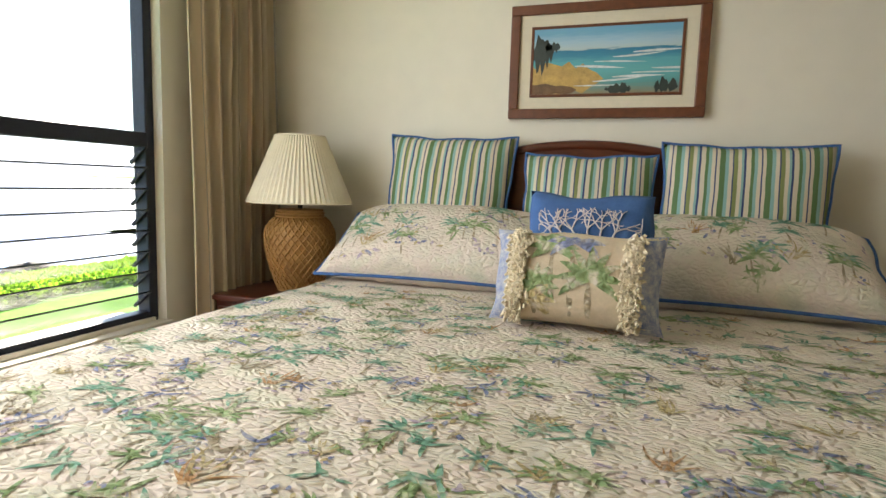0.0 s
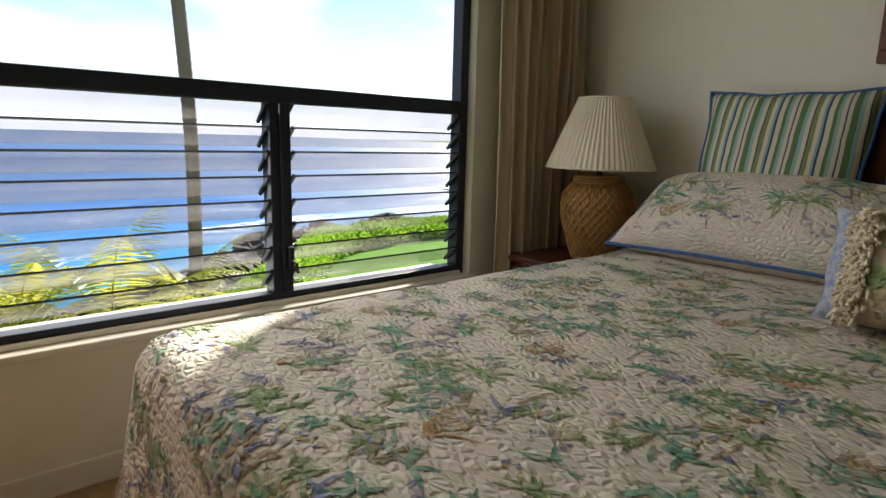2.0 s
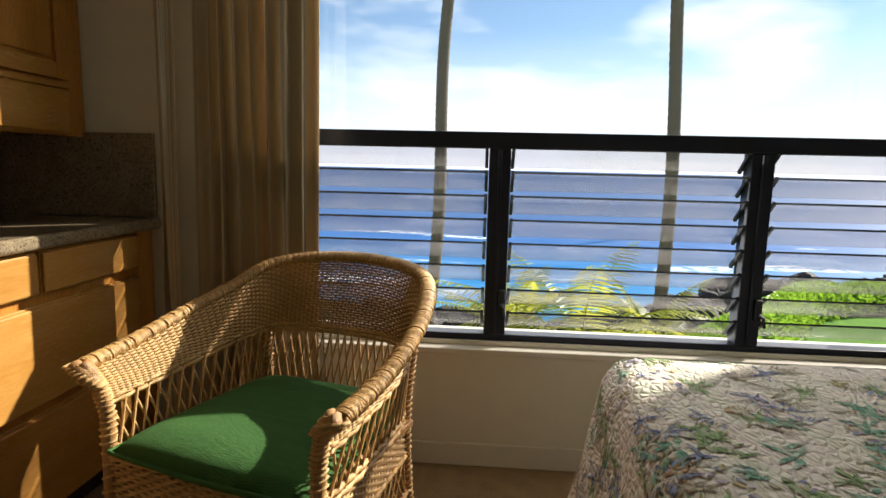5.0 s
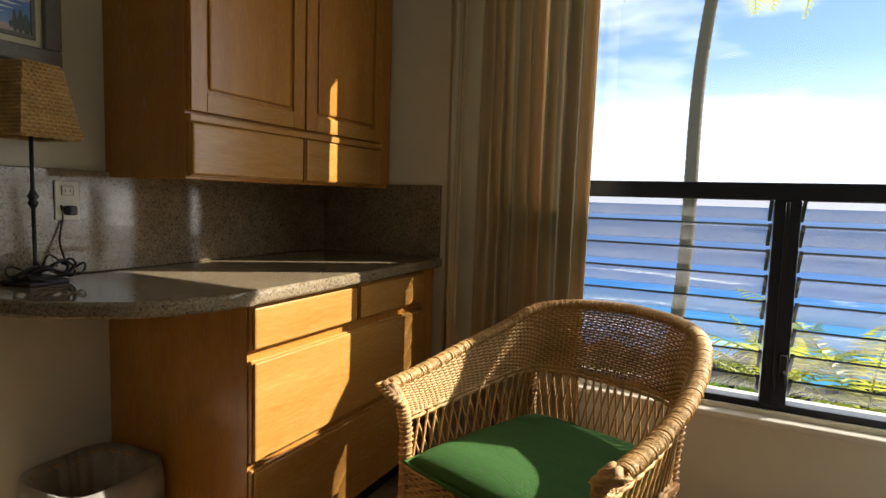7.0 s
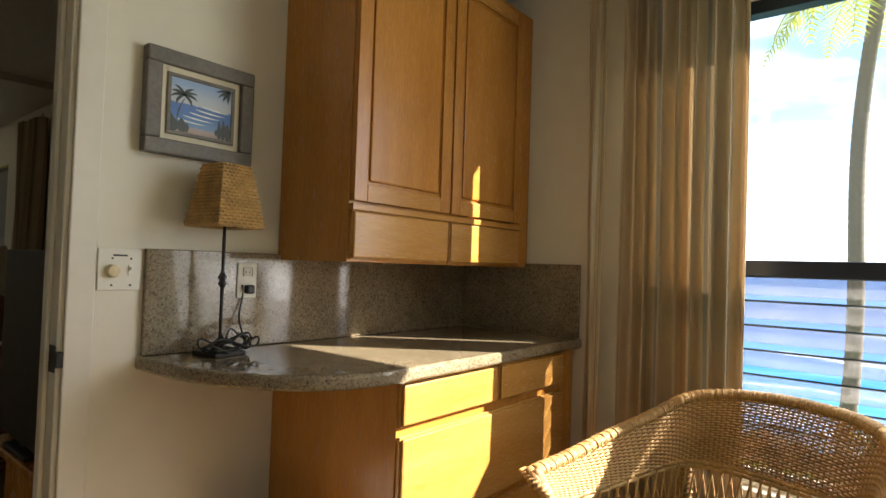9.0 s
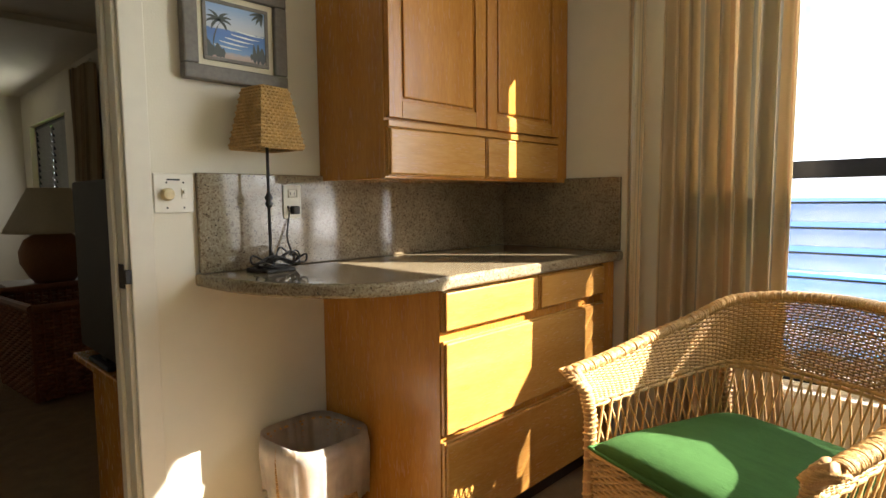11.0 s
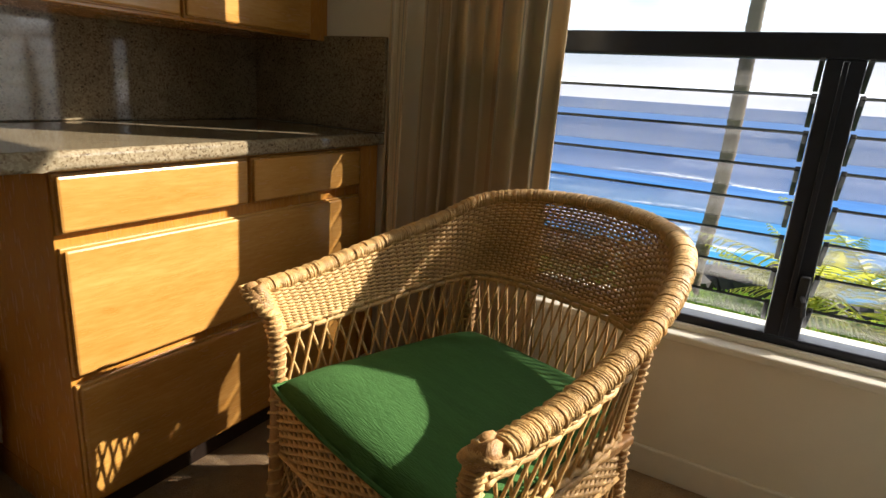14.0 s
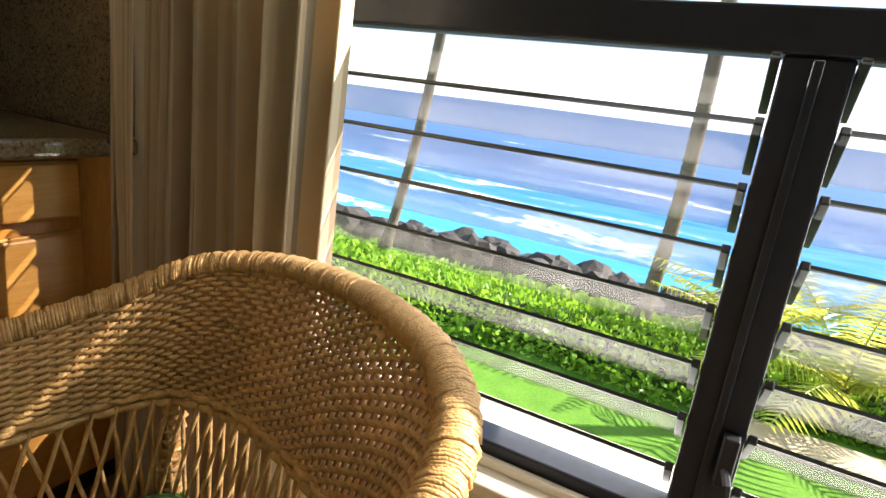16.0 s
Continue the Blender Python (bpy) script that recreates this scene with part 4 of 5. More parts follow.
LINEN_MAT = material("mat_linen", (0.66, 0.60, 0.46), 0.85, vary=0.06, scale=30)
PAINT = {k: material("paint_" + k, c, 0.45, vary=0.4, scale=30) for k, c in {"sand": (0.50, 0.33, 0.10), "dark": (0.03, 0.045, 0.04), "foam": (0.66, 0.72, 0.72), "sea": (0.06, 0.26, 0.32), "earth": (0.16, 0.09, 0.04)}.items()}
sea1 = paint_material("seascape", [(0.0, (0.30, 0.20, 0.09)), (0.22, (0.10, 0.30, 0.30)), (0.40, (0.12, 0.40, 0.42)), (0.55, (0.10, 0.36, 0.42)), (0.62, (0.05, 0.25, 0.36)), (0.72, (0.03, 0.19, 0.32)), (0.735, (0.45, 0.55, 0.56)), (0.85, (0.35, 0.52, 0.62)), (0.98, (0.16, 0.38, 0.55))])
waves = [leaf_shape(0.3 + 0.13 * (k % 5), 0.12 + 0.06 * k, 0.1 * math.sin(k), 0.35, 0.02 + 0.008 * (k % 3), 0.2 * math.sin(k * 2), 8) for k in range(9)]
framed("painting", "seascape painting in a dark wooden frame above the bed", 1.312, 2.122, 1.382, 1.866, NORTH, -1, sea1, material("frame_wood", (0.17, 0.055, 0.022), 0.4, color2=(0.09, 0.03, 0.012), scale=4), 0.062, 0.042, 0.035,
       [("painted_sand", PAINT["sand"], [blob(0.16, 0.22, 0.34, 0.24, seed=1)]), ("painted_shore", PAINT["earth"], [blob(0.06, 0.06, 0.26, 0.09, seed=2)]),
        ("painted_foam", PAINT["foam"], waves), ("painted_scrub", PAINT["dark"], [blob(0.05, 0.62, 0.09, 0.2, seed=3, rough=0.6), blob(0.13, 0.72, 0.06, 0.06, seed=4, rough=0.6), blob(0.92, 0.08, 0.08, 0.1, seed=5, rough=0.7), blob(0.6, 0.06, 0.09, 0.07, seed=6, rough=0.7)])])
sea2 = paint_material("beach_scene", [(0.0, (0.30, 0.20, 0.16)), (0.14, (0.38, 0.30, 0.26)), (0.2, (0.12, 0.26, 0.48)), (0.36, (0.05, 0.16, 0.42)), (0.5, (0.04, 0.13, 0.40)), (0.6, (0.05, 0.14, 0.40)), (0.62, (0.45, 0.50, 0.55)), (0.8, (0.38, 0.46, 0.58)), (1.0, (0.22, 0.34, 0.56))])
palms = [leaf_shape(0.10, 0.2, 1.5, 0.5, 0.022, -0.5), blob(0.1, 0.1, 0.2, 0.2, seed=8, rough=0.6), blob(0.88, 0.12, 0.16, 0.2, seed=9, rough=0.7)]
palms += [leaf_shape(0.20, 0.70, a, 0.24, 0.05, -1.2 if math.cos(a) > 0 else 1.2) for a in (0.2, 0.7, 1.2, 1.9, 2.5, 3.0, -0.5, 3.7)] + [leaf_shape(0.97, 0.98, a, 0.26, 0.05, 0.5) for a in (3.2, 3.6, 4.0, 4.4)]
framed("beach_painting", "small beach painting in a grey wooden frame", 1.206, 1.548, 1.502, 1.812, 0.0, 1, sea2, material("grey_frame", (0.16, 0.145, 0.125), 0.55, vary=0.3, scale=8), 0.03, 0.045, 0.04,
       [("painted_foam", PAINT["foam"], [leaf_shape(0.1 + 0.1 * k, 0.24 + 0.08 * k, -0.15, 0.5, 0.03, 0.2, 8) for k in range(5)]), ("painted_palm", PAINT["dark"], palms)])


# ---- wicker armchair ----
def spline(pts, n):
    """Catmull-Rom through points, n samples."""
    P_ = [Vector(p) for p in pts]
    P_ = [2 * P_[0] - P_[1]] + P_ + [2 * P_[-1] - P_[-2]]
    out, segs = [], len(P_) - 3
    for k in range(n + 1):
        u = k / n * segs
        i = min(int(u), segs - 1)
        t = u - i
        a, b, c, d = P_[i:i + 4]
        out.append(0.5 * (2 * b + (c - a) * t + (2 * a - 5 * b + 4 * c - d) * t * t + (3 * b - a - 3 * c + d) * t ** 3))
    return out


chair = thing("armchair", "honey-coloured wicker armchair with a green seat cushion", "chair", at=pose(0.56, 1.345, 0, 0, 0, -17))
half_top = [(0.36, -0.352, 0.625), (0.22, -0.356, 0.645), (0.05, -0.352, 0.685), (-0.12, -0.322, 0.735), (-0.235, -0.275, 0.79), (-0.31, -0.18, 0.812), (-0.34, -0.055, 0.82)]
top = half_top + [(x, -y, z) for x, y, z in reversed(half_top)]
half_mid = [(0.335, -0.315, 0.535), (0.20, -0.315, 0.545), (0.05, -0.31, 0.56), (-0.10, -0.29, 0.58), (-0.19, -0.25, 0.595), (-0.235, -0.16, 0.60), (-0.25, -0.05, 0.60)]
mid = half_mid + [(x, -y, z) for x, y, z in reversed(half_mid)]
half_low = [(0.335, -0.295, 0.40), (0.20, -0.295, 0.40), (0.05, -0.29, 0.40), (-0.09, -0.275, 0.40), (-0.17, -0.24, 0.40), (-0.205, -0.15, 0.40), (-0.215, -0.05, 0.40)]
low = half_low + [(x, -y, z) for x, y, z in reversed(half_low)]
NS = 300
TOP, MID, LOW = spline(top, NS), spline(mid, NS), spline(low, NS)


def out_dir(i):
    d = (TOP[min(NS, i + 1)] - TOP[max(0, i - 1)])
    return Vector((d.y, -d.x, 0)).normalized() * -1


OUT = [out_dir(i) for i in range(NS + 1)]
# dense weave between the rim and the middle band: strands over and under the stakes
b, step = bmesh.new(), 3
rows_ = 28
for r in range(rows_):
    v = (r + 0.6) / (rows_ + 0.4)
    pts = []
    for i in range(0, NS + 1):
        bulge = 0.03 * math.sin(math.pi * v)
        sgn = 1 if (i // step + r) % 2 else -1
        ph = math.sin(math.pi * ((i % step) + 0.5) / step)
        p = TOP[i].lerp(MID[i], v) + OUT[i] * (bulge * -0.4 + 0.0038 * sgn * ph)
        pts.append(p)
    tube(pts, 0.0039, 5, bm=b, caps=False)
tagged(part("upper_weave", b, WICKER, chair, smooth=True), kind="stuff")
b = bmesh.new()
for i in range(1, NS, step):
    tube([TOP[i].lerp(MID[i], v / 6) + OUT[i] * (0.03 * math.sin(math.pi * v / 6) * -0.4) for v in range(7)], 0.0032, 4, bm=b, caps=False)
tagged(part("stake_weave", b, WICKER_D, chair, smooth=True), kind="stuff")
# rolled rim wound with cane
b = bmesh.new()
TURNS = 9
for strand in range(2):
    pts = []
    for i in range(0, NS * TURNS + 1):
        k, fr = divmod(i, TURNS)
        c0, c1 = TOP[k], TOP[min(NS, k + 1)]
        a = i * 0.62 + strand * math.pi
        r_ = 1 + 0.10 * math.sin(k * 1.7 + strand)
        pts.append(c0.lerp(c1, fr / TURNS) + OUT[k] * (0.010 + 0.021 * r_ * math.cos(a)) + Vector((0, 0, 0.002 + 0.015 * r_ * math.sin(a))))
    tube(pts, 0.0034, 4, bm=b)
part("braided_rim", b, WICKER, chair, smooth=True)
part("rim_core", tube([TOP[i] + OUT[i] * 0.008 for i in range(0, NS + 1, 4)], 0.016, 8), WICKER_D, chair, smooth=True)
for nm, C, rr in (("middle_band", MID, 0.009), ("seat_band", LOW, 0.012)):
    b = bmesh.new()
    for s in (-1, 1):
        tube([C[i] + Vector((0, 0, s * rr * 0.8)) + OUT[i] * 0.003 * math.sin(i * 0.7 + s) for i in range(0, NS + 1, 2)], rr * 0.75, 6, bm=b)
    part(nm, b, WICKER, chair, smooth=True)
# open lattice below the middle band
b = bmesh.new()
for i in range(0, NS - 7, 6):
    for s in (1, -1):
        i0, i1 = (i, i + 8) if s > 0 else (i + 8, i)
        i0, i1 = min(NS, i0), min(NS, i1)
        tube([MID[i0].lerp(LOW[i1], v / 4) + OUT[i0] * 0.003 * s for v in range(5)], 0.0036, 5, bm=b, caps=False)
tagged(part("lattice", b, WICKER, chair, smooth=True), kind="stuff")


def wrapped_post(name, pts, r, parent):
    sp = spline(pts, 24)
    o = part(name, tube(sp, r, 8), WICKER_D, parent, smooth=True)
    b = bmesh.new()
    fine = spline(pts, 160)
    tube([p + Vector((math.cos(k * 1.3) * (r + 0.002), math.sin(k * 1.3) * (r + 0.002), 0)) for k, p in enumerate(fine)], 0.0042, 4, bm=b, caps=False)
    part("cane_wrap", b, WICKER, o, smooth=True)
    return o


for s in (-1, 1):
    wrapped_post("front_leg", [(0.385, s * 0.272, 0.0), (0.365, s * 0.29, 0.2), (0.352, s * 0.30, 0.42), (0.352, s * 0.305, 0.53), (0.362, s * 0.325, 0.60), (0.372, s * 0.352, 0.635)], 0.017, chair)
    wrapped_post("rear_leg", [(-0.26, s * 0.235, 0.0), (-0.215, s * 0.24, 0.22), (-0.19, s * 0.248, 0.42), (-0.20, s * 0.262, 0.60)], 0.016, chair)
    wrapped_post("arm_front", [(0.362, s * 0.315, 0.585), (0.378, s * 0.34, 0.612), (0.38, s * 0.37, 0.630)], 0.020, chair)
    wrapped_post("side_rail", [(0.37, s * 0.28, 0.13), (0.06, s * 0.275, 0.12), (-0.235, s * 0.237, 0.13)], 0.010, chair)
wrapped_post("rear_rail", [(-0.235, -0.237, 0.13), (-0.25, 0, 0.13), (-0.235, 0.237, 0.13)], 0.010, chair)
wrapped_post("front_rail", [(0.375, -0.28, 0.13), (0.39, 0, 0.125), (0.375, 0.28, 0.13)], 0.010, chair)
# woven skirts under the seat: ribs above, lattice below
LEGS = [((0.358, -0.297), (0.352, 0.297)), ((0.352, -0.297), (-0.20, -0.245)), ((0.352, 0.297), (-0.20, 0.245)), ((-0.205, -0.245), (-0.205, 0.245))]
for nm, (a, c) in zip(("front_apron", "side_apron", "side_apron", "rear_apron"), LEGS):
    b = bmesh.new()
    ln = math.dist(a, c)
    n = int(ln / 0.021)
    nx, ny = (c[1] - a[1]) / ln, -(c[0] - a[0]) / ln
    for r in range(15):
        z = 0.26 + r * 0.0098
        pts = []
        for k in range(n * 2 + 1):
            u = k / (n * 2)
            off = 0.0042 * math.sin(math.pi * k / 2 + (r % 2) * math.pi + 0.001) * (1 if k % 2 else 0)
            pts.append((a[0] + (c[0] - a[0]) * u + nx * off, a[1] + (c[1] - a[1]) * u + ny * off, z))
        tube(pts, 0.0048, 4, bm=b, caps=False)
    for k in range(1, n, 2):
        for s in (-1, 1):
            u0, u1 = k / n, min(1, max(0, (k + 4 * s) / n))
            tube([(a[0] + (c[0] - a[0]) * u0, a[1] + (c[1] - a[1]) * u0, 0.262), (a[0] + (c[0] - a[0]) * u1, a[1] + (c[1] - a[1]) * u1, 0.128)], 0.0036, 4, bm=b, caps=False)
    for z in (0.255, 0.408):
        tube([(*a, z), (*c, z)], 0.009, 6, bm=b)
    tagged(part(nm, b, WICKER, chair, smooth=True), kind="stuff")
part("seat_board", box(-0.19, 0.35, -0.275, 0.275, 0.36, 0.38, 0.004), WICKER_D, chair)
cu = thing("seat_cushion", "plump dark green cotton seat cushion on the wicker armchair", "cushion", at=pose(0.56, 1.345, 0.382, 0, 0, -17))


def cush(u, v, s):
    a, c = 2 * u - 1, 2 * v - 1
    e = max(0, 1 - abs(a) ** 5) ** 0.45 * max(0, 1 - abs(c) ** 5) ** 0.45
    taper = 1 - 0.13 * (1 - u)
    z = 0.042 + s * 0.044 * e + (0.012 * (1 - a * a) * (1 - c * c) if s > 0 else 0) + 0.003 * noise.noise((u * 4, v * 4, s))
    return (0.085 + a * 0.285 + (0.015 * (1 - c * c) if a > 0.5 else 0), c * 0.285 * taper, z)


b = grid(24, 24, lambda u, v: cush(u, v, 1))
grid(24, 24, lambda u, v: cush(u, v, -1), b)
bmesh.ops.remove_doubles(b, verts=b.verts, dist=0.0008)
part("cover", b, GREEN_CLOTH, cu, smooth=True)
rim = [cush(k / 16, 0, 0) for k in range(16)] + [cush(1, k / 16, 0) for k in range(16)] + [cush(1 - k / 16, 1, 0) for k in range(16)] + [cush(0, 1 - k / 16, 0) for k in range(16)]
part("welt", tube(rim, 0.005, 6, True), GREEN_CLOTH, cu, smooth=True)

# ---- small lamp on the counter ----
desk = thing("desk_lamp", "black iron lamp with a woven square shade", "lamp", at=pose(1.335, 0.115, 0.914, 0, 0, 8))
b = box(-0.055, 0.055, -0.055, 0.055, 0.0, 0.012, 0.004)
box(-0.04, 0.04, -0.04, 0.04, 0.012, 0.02, 0.003, b)
part("foot", b, BLACK, desk)
st = part("stem", lathe([(0.016, 0.02), (0.007, 0.035), (0.005, 0.06), (0.005, 0.20), (0.009, 0.205), (0.013, 0.213), (0.008, 0.222), (0.014, 0.231), (0.009, 0.24), (0.005, 0.248), (0.005, 0.56), (0.0, 0.56)], 14), BLACK, desk, smooth=True)
CANE = material("cane_shade", (0.48, 0.30, 0.11), 0.6, vary=0.4, scale=25, bump=0.4, bump_scale=200)
b = bmesh.new()
z0, z1, w0, w1 = 0.385, 0.565, 0.080, 0.049


def shade_at(k, z):
    w = w0 + (w1 - w0) * (z - z0) / (z1 - z0)
    u = (k % 1.0) * 4
    i, f_ = int(u) % 4, u - int(u)
    cs = [(-1, -1), (1, -1), (1, 1), (-1, 1)]
    a, c = cs[i], cs[(i + 1) % 4]
    return Vector(((a[0] + (c[0] - a[0]) * f_) * w, (a[1] + (c[1] - a[1]) * f_) * w, z))


for r in range(19):
    z = z0 + (z1 - z0) * r / 18
    pts = []
    for k in range(56):
        p = shade_at(k / 56, z)
        q = Vector((p.x, p.y, 0)).normalized()
        pts.append(p + q * 0.0028 * (1 if (k + r) % 2 else -1))
    tube(pts, 0.0052, 4, True, bm=b)
shd = part("shade", b, CANE, desk, "woven rattan shade")
shd["kind"] = "stuff"
b = bmesh.new()
for k in range(28):
    tube([shade_at(k / 28, z0), shade_at(k / 28, z1)], 0.003, 4, bm=b)
tagged(part("shade_ribs", b, CANE, shd), kind="stuff")
b = bmesh.new()
rnd = random.Random(12)
for loop in range(5):
    cx_, cy_, r_ = rnd.uniform(-0.06, 0.06), rnd.uniform(0.0, 0.05), rnd.uniform(0.035, 0.075)
    tube([(cx_ + r_ * 1.3 * math.cos(k * math.tau / 22 + loop), max(-0.08, cy_ + 0.5 * r_ * math.sin(k * math.tau / 22 + loop)), 0.024 + 0.012 * math.sin(k * 0.9 + loop * 2) + 0.006 * loop) for k in range(23)], 0.0032, 5, bm=b)
tube(spline([(0.0, 0.02, 0.03), (-0.06, -0.03, 0.07), (-0.10, -0.02, 0.04), (-0.115, -0.06, 0.10), (-0.135, -0.072, 0.17), (-0.13, -0.07, 0.205)], 30), 0.0032, 5, bm=b)
part("cord", b, BLACK, desk, "black power cord", smooth=True)

# switch plate and outlet
sw = thing("switch_plate", "ivory plate with a dimmer knob and a switch", "light switch")
part("plate", box(1.524, 1.641, 0.0005, 0.007, 1.103, 1.22, 0.003), PLATE, sw)
part("dimmer_knob", lathe([(0.0, 0.022), (0.015, 0.021), (0.018, 0.016), (0.019, 0.0)], 20), material("knob_plastic", (0.66, 0.55, 0.32), 0.35), sw).matrix_basis = pose(1.604, 0.007, 1.158, -90)
b = box(1.548, 1.562, 0.007, 0.010, 1.146, 1.176, 0.001)
box(1.551, 1.559, 0.010, 0.019, 1.160, 1.170, 0.001, b)
part("toggle", b, PLATE, sw)
part("printed_bar", box(1.565, 1.603, 0.0072, 0.0078, 1.199, 1.204), BLACK, sw, "small dark printed line")
for x in (1.555, 1.604):
    for z in (1.118, 1.193):
        part("screw", lathe([(0.0, 0.002), (0.003, 0.001), (0.003, 0.0)], 8), BLACK, sw).matrix_basis = pose(x, 0.007, z, -90)
ot = thing("outlet", "ivory duplex outlet with a black plug", "outlet")
part("plate", box(1.162, 1.232, 0.0205, 0.026, 1.075, 1.19, 0.003), PLATE, ot)
for z in (1.105, 1.16):
    soc = part("socket", box(1.180, 1.214, 0.026, 0.028, z - 0.014, z + 0.014, 0.004), PLATE, ot)
    for x in (1.190, 1.204):
        part("slot", box(x - 0.0012, x + 0.0012, 0.028, 0.0284, z - 0.004, z + 0.005), BLACK, soc)
part("plug", box(1.184, 1.210, 0.028, 0.055, 1.090, 1.118, 0.005), BLACK, ot, "black plug")

# ---- waste bin ----
bn = thing("waste_bin", "woven wicker waste bin with a clear plastic liner", "bin", at=pose(1.228, 0.168, 0, 0, 0, 4))


def sq(a, w, z, round_=0.35):
    c, s = math.cos(a), math.sin(a)
    k = (abs(c) ** 4 + abs(s) ** 4) ** -0.25
    return Vector((c * w * k, s * w * k, z))


b = bmesh.new()
for r in range(34):
    z = 0.006 + r * 0.0105
    w = 0.105 + 0.038 * z / 0.36
    tube([sq(k * math.tau / 72, w + 0.0025 * (1 if (k + r) % 2 else -1), z) for k in range(72)], 0.0056, 4, True, bm=b)
part("basket", b, WICKER, bn)["kind"] = "stuff"
part("base", box(-0.1, 0.1, -0.1, 0.1, 0.002, 0.012), WICKER_D, bn)
rnd = random.Random(3)
wr = [rnd.uniform(-1, 1) for _ in range(97)]


def liner(u, v):
    a = u * math.tau
    k = int(u * 96)
    if v < 0.45:
        z = 0.36 - 0.29 * (1 - v / 0.45)
        w = 0.088 + 0.045 * z / 0.36 + 0.006 * wr[k]
    else:
        q = (v - 0.45) / 0.55
        z = 0.375 - 0.02 * (0 if q < 0.1 else 1) - (0.20 + 0.04 * wr[(k // 6) * 6 % 97]) * max(0, q - 0.1)
        w = 0.142 + 0.015 * math.sin(min(1, q * 3) * math.pi / 2) - 0.012 * q + 0.007 * wr[k] * q
    return sq(a, w, z)


b = grid(96, 12, liner)
lin = part("liner", b, glass("liner_film", (0.9, 0.86, 0.80), 0.6, 0.25), bn, "crumpled translucent plastic bag", smooth=True)

# ---- living room seen through the doorway ----
tvs = thing("media_cabinet", "low orange-brown wooden media cabinet", "cabinet")
part("body", box(1.28, 1.71, -0.46, -0.14, 0.03, 0.56, 0.004), MAPLE, tvs)
part("top", box(1.27, 1.72, -0.66, -0.13, 0.56, 0.585, 0.005), MAPLE, tvs)
part("plinth", box(1.30, 1.69, -0.45, -0.15, 0.0, 0.03), DARK, tvs)
tv = thing("television", "flat black television seen from its edge", "television")
part("screen", box(1.655, 1.70, -0.62, -0.17, 0.62, 1.21, 0.008), BLACK, tv)
b = box(1.58, 1.71, -0.50, -0.28, 0.585, 0.60, 0.004)
box(1.66, 1.69, -0.42, -0.36, 0.60, 0.64, 0.004, b)
part("stand", b, BLACK, tv)
arm = thing("far_armchair", "reddish-brown wicker armchair in the living room", "chair", at=pose(1.36, -2.32, 0, 0, 0, 6))
RW = RED_WICKER
for nm, (a, c), h in (("front", ((-0.30, 0.24), (0.26, 0.24)), 0.54), ("side", ((0.26, 0.24), (0.26, -0.38)), 0.54), ("side", ((-0.30, 0.24), (-0.30, -0.38)), 0.54), ("back", ((-0.30, -0.38), (0.26, -0.38)), 0.58)):
    b = bmesh.new()
    ln = math.dist(a, c)
    n = int(ln / 0.045)
    for k in range(n + 1):
        u = k / n
        tube([(a[0] + (c[0] - a[0]) * u, a[1] + (c[1] - a[1]) * u, 0.02), (a[0] + (c[0] - a[0]) * u, a[1] + (c[1] - a[1]) * u, h)], 0.010, 5, bm=b)
    nx, ny = (c[1] - a[1]) / ln, -(c[0] - a[0]) / ln
    for r in range(int(h / 0.02)):
        tube([(a[0] + (c[0] - a[0]) * k / n + nx * 0.01 * (1 if (k + r) % 2 else -1), a[1] + (c[1] - a[1]) * k / n + ny * 0.01 * (1 if (k + r) % 2 else -1), 0.03 + r * 0.02) for k in range(n + 1)], 0.0095, 4, bm=b)
    tube([(*a, h + 0.01), (*c, h + 0.01)], 0.025, 8, bm=b)
    part(nm, b, RW, arm)["kind"] = "stuff"
part("seat", box(-0.27, 0.23, -0.35, 0.21, 0.30, 0.42, 0.03, segs=3), material("dim_cushion", (0.20, 0.16, 0.09), 0.9), arm)
tb = thing("side_table", "dark side table in the living room", "table", at=pose(1.27, -3.05, 0))
part("tabletop", box(-0.3, 0.3, -0.28, 0.28, 0.55, 0.585, 0.006), MAHOG, tb)
for x in (-0.26, 0.26):
    for y in (-0.24, 0.24):
        part("leg", box(x - 0.02, x + 0.02, y - 0.02, y + 0.02, 0, 0.55, 0.003), MAHOG, tb)
fl = thing("living_room_lamp", "round terracotta table lamp with a cream shade", "lamp", at=pose(1.27, -3.05, 0.585))
part("base", lathe([(0.0, 0.0), (0.12, 0.0), (0.15, 0.04), (0.20, 0.14), (0.205, 0.22), (0.17, 0.30), (0.08, 0.36), (0.05, 0.38), (0.0, 0.385)], 32), material("terracotta", (0.30, 0.13, 0.05), 0.5, vary=0.2, scale=8), fl, smooth=True)
sh = part("shade", lathe([(0.29, 0.35), (0.275, 0.38), (0.13, 0.66)], 40), SHADE, fl, smooth=True)
sh.modifiers.new("thick", "SOLIDIFY").thickness = 0.004
framed("living_room_print", "small dark framed print on the far wall", 1.05, 1.55, 1.15, 1.55, SOUTH2, 1, sea2, BLACK, 0.06, 0.025, 0.025, [])

# ---- outside ----
GZ = -3.3


def headland(y):
    """How far the shore swings out to sea beyond the bay."""
    return 8.5 * smooth(5.5, 15, y)


GRASS = material("lawn", (0.12, 0.25, 0.035), 0.95, color2=(0.07, 0.16, 0.022), scale=2.5, bump=0.8, bump_scale=90, spec=0.1)


